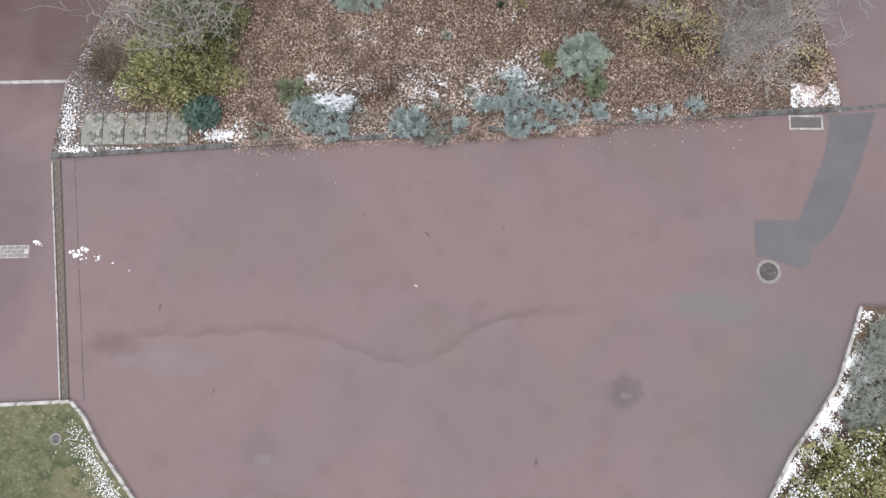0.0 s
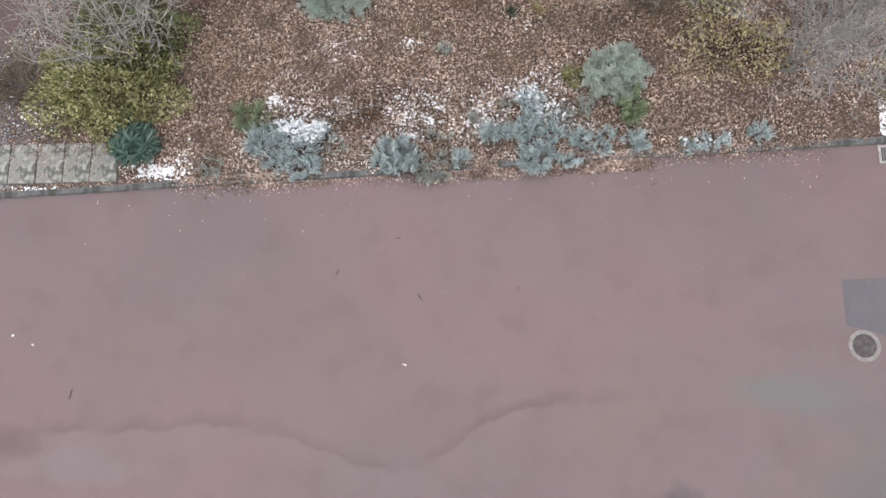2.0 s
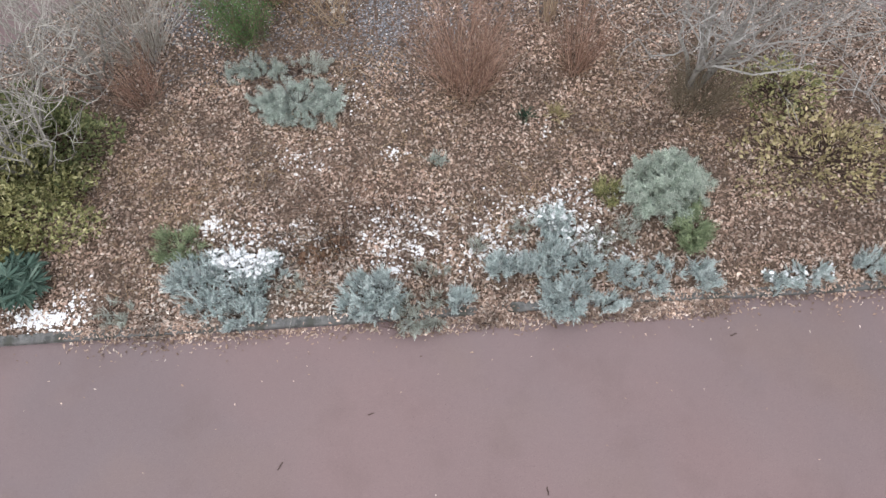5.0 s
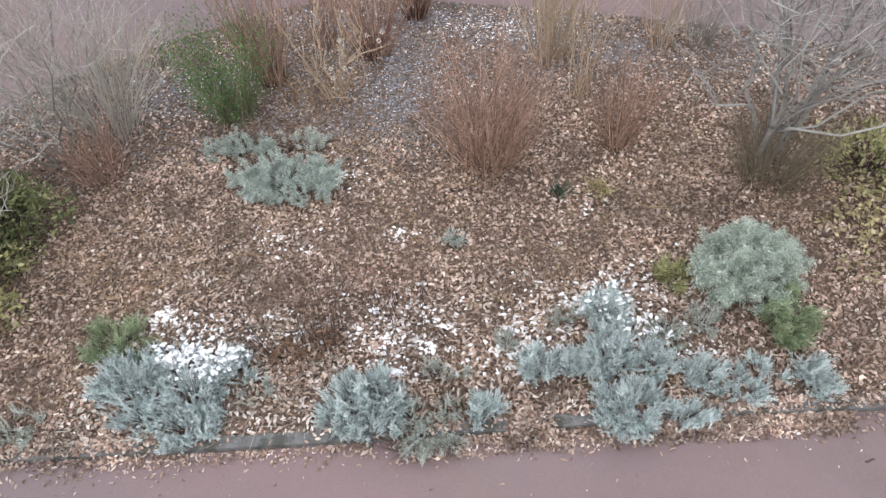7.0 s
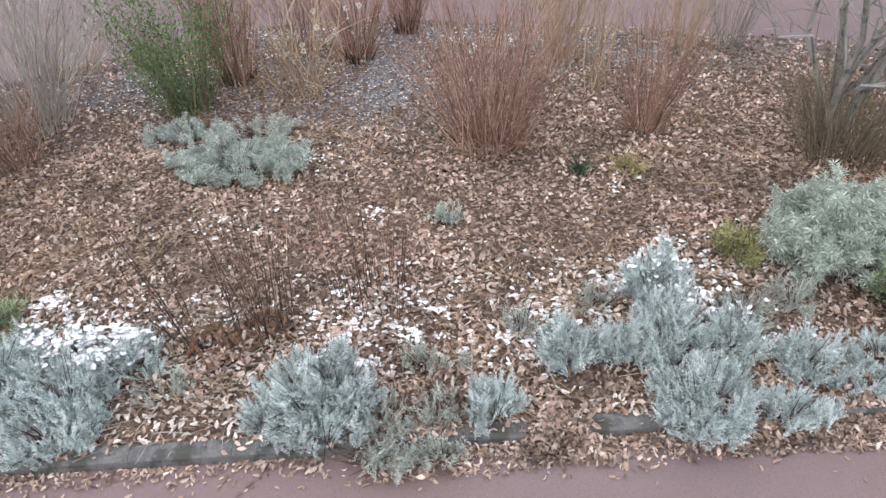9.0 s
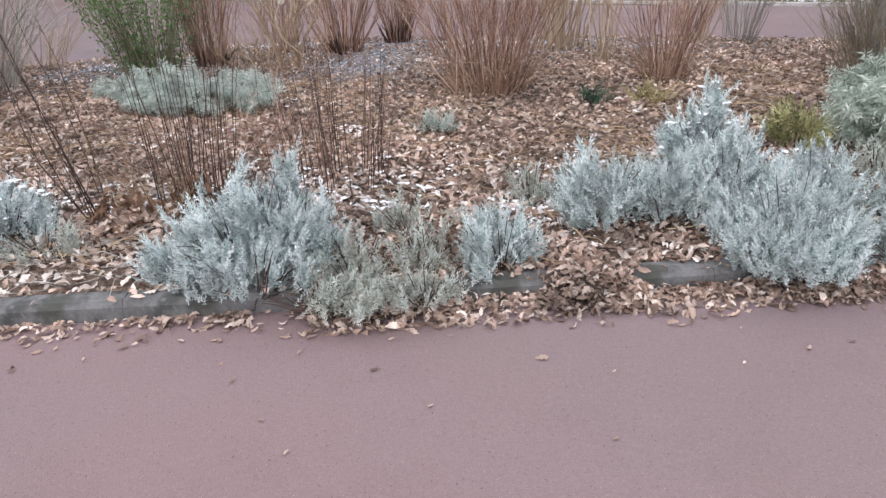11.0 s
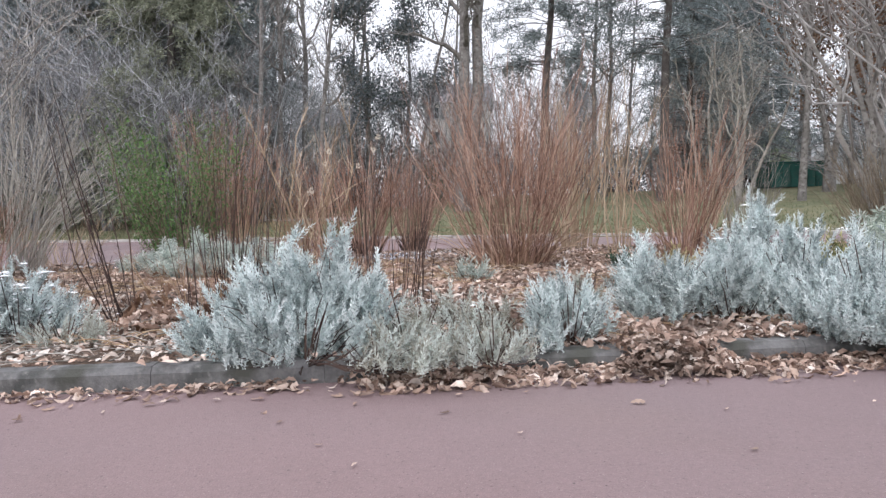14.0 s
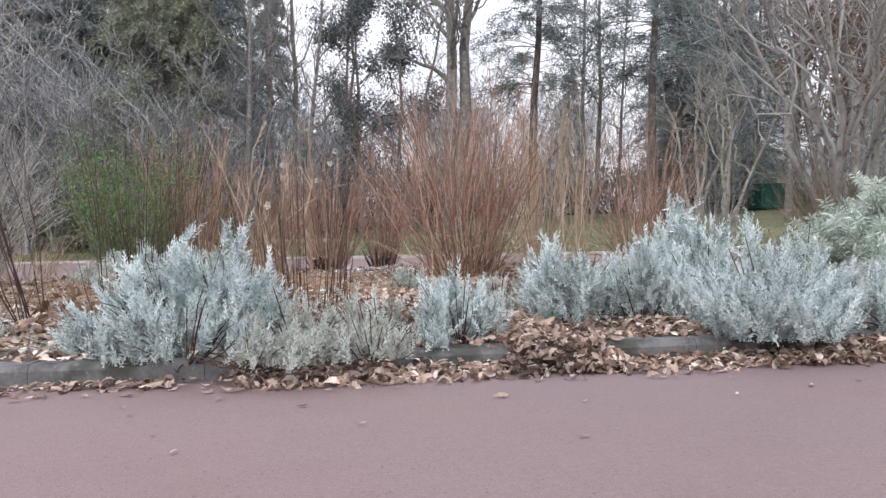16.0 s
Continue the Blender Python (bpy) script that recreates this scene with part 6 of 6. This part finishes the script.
x = np.interp(-y, [-0.33, 0.65, 1.95, 3.02, 3.95, 5.25, 7], [12.5, 12.2, 11.78, 11.12, 10.5, 9.85, 9.0]) + rng.exponential(0.6, n)
ok = wave(x, y, 1.3, 1.0) + 0.8 * wave(x, y, 4.1, 0.4) + rng.normal(0, 0.35, n) > 0.25
x, y = x[ok], y[ok]
cover = np.maximum.reduce([h * np.sqrt(np.clip(1 - ((x - cx) / r) ** 2 - ((y - cy) / (0.85 * r)) ** 2, 0, 1)) for cx, cy, r, h in ((12.7, -3.75, 0.95, 0.6), (11.6, -4.15, 0.9, 0.5), (12.3, -5.4, 1.0, 0.6), (10.9, -5.25, 0.8, 0.45))])
lumps("snow", x, y, 0.1 + 1.05 * cover, rng.uniform(0.02, 0.06, len(x)), MAT_SNOW, "patches of snow among shrubs in the side bed", "snow", 0.4)
for x, y, s in ((-10.98, 0.78, 0.17), (-10.85, 0.92, 0.12), (-10.42, 0.71, 0.09), (-12.44, 1.11, 0.12), (-12.28, 1.05, 0.09), (-9.91, 0.56, 0.04), (-9.39, 0.36, 0.03), (-0.56, 0.31, 0.04), (-11.2, 0.85, 0.11)):
    m = 11
    lumps("snow_clod", x + rng.normal(0, s * 0.6, m), y + rng.normal(0, s * 0.4, m), np.full(m, 0.0), s * rng.uniform(0.25, 0.8, m), MAT_SNOW, "small clod of dirty snow on the asphalt", "snow")

# straw, fallen twigs
n = 5600
x, y = bed_points(n, -7, 6, 5.2, 11)
keep = rng.uniform(0, 1, len(x)) < 0.3 + 0.8 * wave(x, y, 0.6, 1.9)
x, y = x[keep], y[keep]
a = rng.uniform(0, 6.28, len(x))
L = rng.uniform(0.1, 0.34, len(x)) * (1 + 1.2 * np.exp(-((x + 4.8) / 1.1) ** 2 - ((y - 7.6) / 0.9) ** 2))
t = np.linspace(-0.5, 0.5, 4)
P = np.stack([x[:, None] + L[:, None] * t * np.cos(a)[:, None], y[:, None] + L[:, None] * t * np.sin(a)[:, None], (soil(x, y) + 0.045)[:, None] + 0.02 * np.cos(t * 3)[None] + rng.normal(0, 0.006, (len(x), 4))], 2)
V, F = tubes(P, np.full((len(x), 4), 0.0035), 3)
tagged(new("straw", mesh_of("straw", V, F, MAT_STRAW)), "dry straw and fallen twigs on the leaves", "straw", kind="stuff")

n = 420
x, y = bed_points(n, -4.9, -1.5, 4.4, 6.6)
a = rng.normal(0.2, 0.7, len(x))
L = rng.uniform(0.12, 0.5, len(x))
P = np.stack([x[:, None] + L[:, None] * t * np.cos(a)[:, None], y[:, None] + L[:, None] * t * np.sin(a)[:, None] + rng.normal(0, 0.012, (len(x), 4)), (soil(x, y) + 0.05)[:, None] + rng.normal(0, 0.015, (len(x), 4))], 2)
V, F = tubes(P, rng.uniform(0.002, 0.006, len(x))[:, None] * np.linspace(1, 0.5, 4)[None], 4)
tagged(new("fallen_twigs", mesh_of("fallen_twigs", V, F, MAT_GREYSTEM)), "grey broken twigs strewn over the soil", "twigs", kind="stuff")

# plants of the side bed and tufts of grass on the near lawn


def side_plants():
    for x, y, rx, h, n, mat, label in ((12.7, -3.75, 0.95, 0.6, 2600, MAT_GOLD, "yellow-green low bush dusted with snow"), (11.6, -4.15, 0.9, 0.5, 2400, MAT_GOLD, "yellow-green low bush dusted with snow"), (12.3, -5.4, 1.0, 0.6, 2600, MAT_GOLD, "yellow-green low bush dusted with snow"), (10.9, -5.25, 0.8, 0.45, 1800, MAT_GOLD, "small yellow-green bush dusted with snow")):
        leafy_bush(x, y, rx, rx * 0.85, h, n, mat, label, 0.1)
    for x, y in ((12.9, -1.2), (12.6, -2.3), (12.0, -3.0), (13.3, -2.2), (13.2, -0.5), (12.9, -0.3), (13.5, -1.3), (12.4, -1.6), (13.6, -2.9), (12.5, -3.1), (12.75, -0.75), (12.5, -1.1), (12.3, -2.0), (12.15, -2.6), (13.0, -1.8), (13.1, -2.7), (12.95, -0.9), (12.7, -2.8)):
        shrub("silver_shrub", x, y, 0.42, 0.38, 0.28, 260, (MAT_SILVER_DRY, MAT_DARKSTEM), "thin grey shrub in the side bed", SPRIGS_SMALL, 1.1)


side_plants()


def grass(name, x, y, z, h, mat, label):
    n = len(x)
    D = np.stack([rng.normal(0, 0.5, n), rng.normal(0, 0.5, n), np.ones(n)], 1)
    V, F = scatter(NARROW[0] * np.array([0.8, 1, 1]), NARROW[1], frames(D, rng.uniform(0, 6.28, n)), np.stack([x, y, z], 1), h * rng.uniform(0.5, 1.3, n))
    return tagged(new(name, mesh_of(name, V, F, mat)), label, "grass", kind="stuff")


MAT_GRASS = material("grass_blades", (0.1, 0.13, 0.04), 0.8, (), 1.0, 0.2, 0.0, island=[(0.075, 0.095, 0.04), (0.12, 0.14, 0.07), (0.17, 0.172, 0.1), (0.23, 0.21, 0.135)], translucent=0.2, fine=False)
n = 26000
x, y = rng.uniform(-16, -7, n), rng.uniform(-9, -3.8, n)
P = np.array(NEAR_LAWN)
ax, ay = P[:, 0], P[:, 1]
bx, by = np.roll(ax, -1), np.roll(ay, -1)
ins = (((ay > y[:, None]) != (by > y[:, None])) & (x[:, None] < (bx - ax) * (y[:, None] - ay) / (by - ay + 1e-12) + ax)).sum(1) % 2 == 1
grass("grass", x[ins], y[ins], np.full(ins.sum(), 0.08), 0.06, MAT_GRASS, "short mossy winter grass on the near lawn")
n = 32000
d = rng.exponential(5.0, n)
x = rng.uniform(-22, 22, n)
y = far_edge(x) + 0.2 + d
grass("grass", x, y, lawn_height(x, y) - 0.01, 0.1, MAT_GRASS, "short olive winter grass on the far lawn")

# a fallen twig and dark scraps on the asphalt


def fallen_twig(x, y, length, yaw):
    t = np.linspace(-0.5, 0.5, 6)
    P = np.stack([length * t, 0.06 * length * np.sin(t * 7), np.full(6, 0.01)], 1)[None]
    V, F = tubes(P, np.full((1, 6), 0.008), 5)
    ob = new("fallen_twig", mesh_of("fallen_twig", V, F, MAT_DARKSTEM, True))
    ob.matrix_basis = pose(x, y, 0, 0, 0, yaw)
    tagged(ob, "short dark fallen twig lying on asphalt", "twig")


for x, y, length, yaw in ((-8.29, -0.72, 0.24, 75), (-2.3, 2.4, 0.14, 60), (-0.3, 1.9, 0.16, 120), (2.0, 2.2, 0.12, 100), (5.2, 4.9, 0.12, 20), (-6.4, -3.1, 0.2, 80), (3.2, -4.6, 0.2, 85), (-0.9, 3.3, 0.1, 20)):
    fallen_twig(x, y, length, yaw)
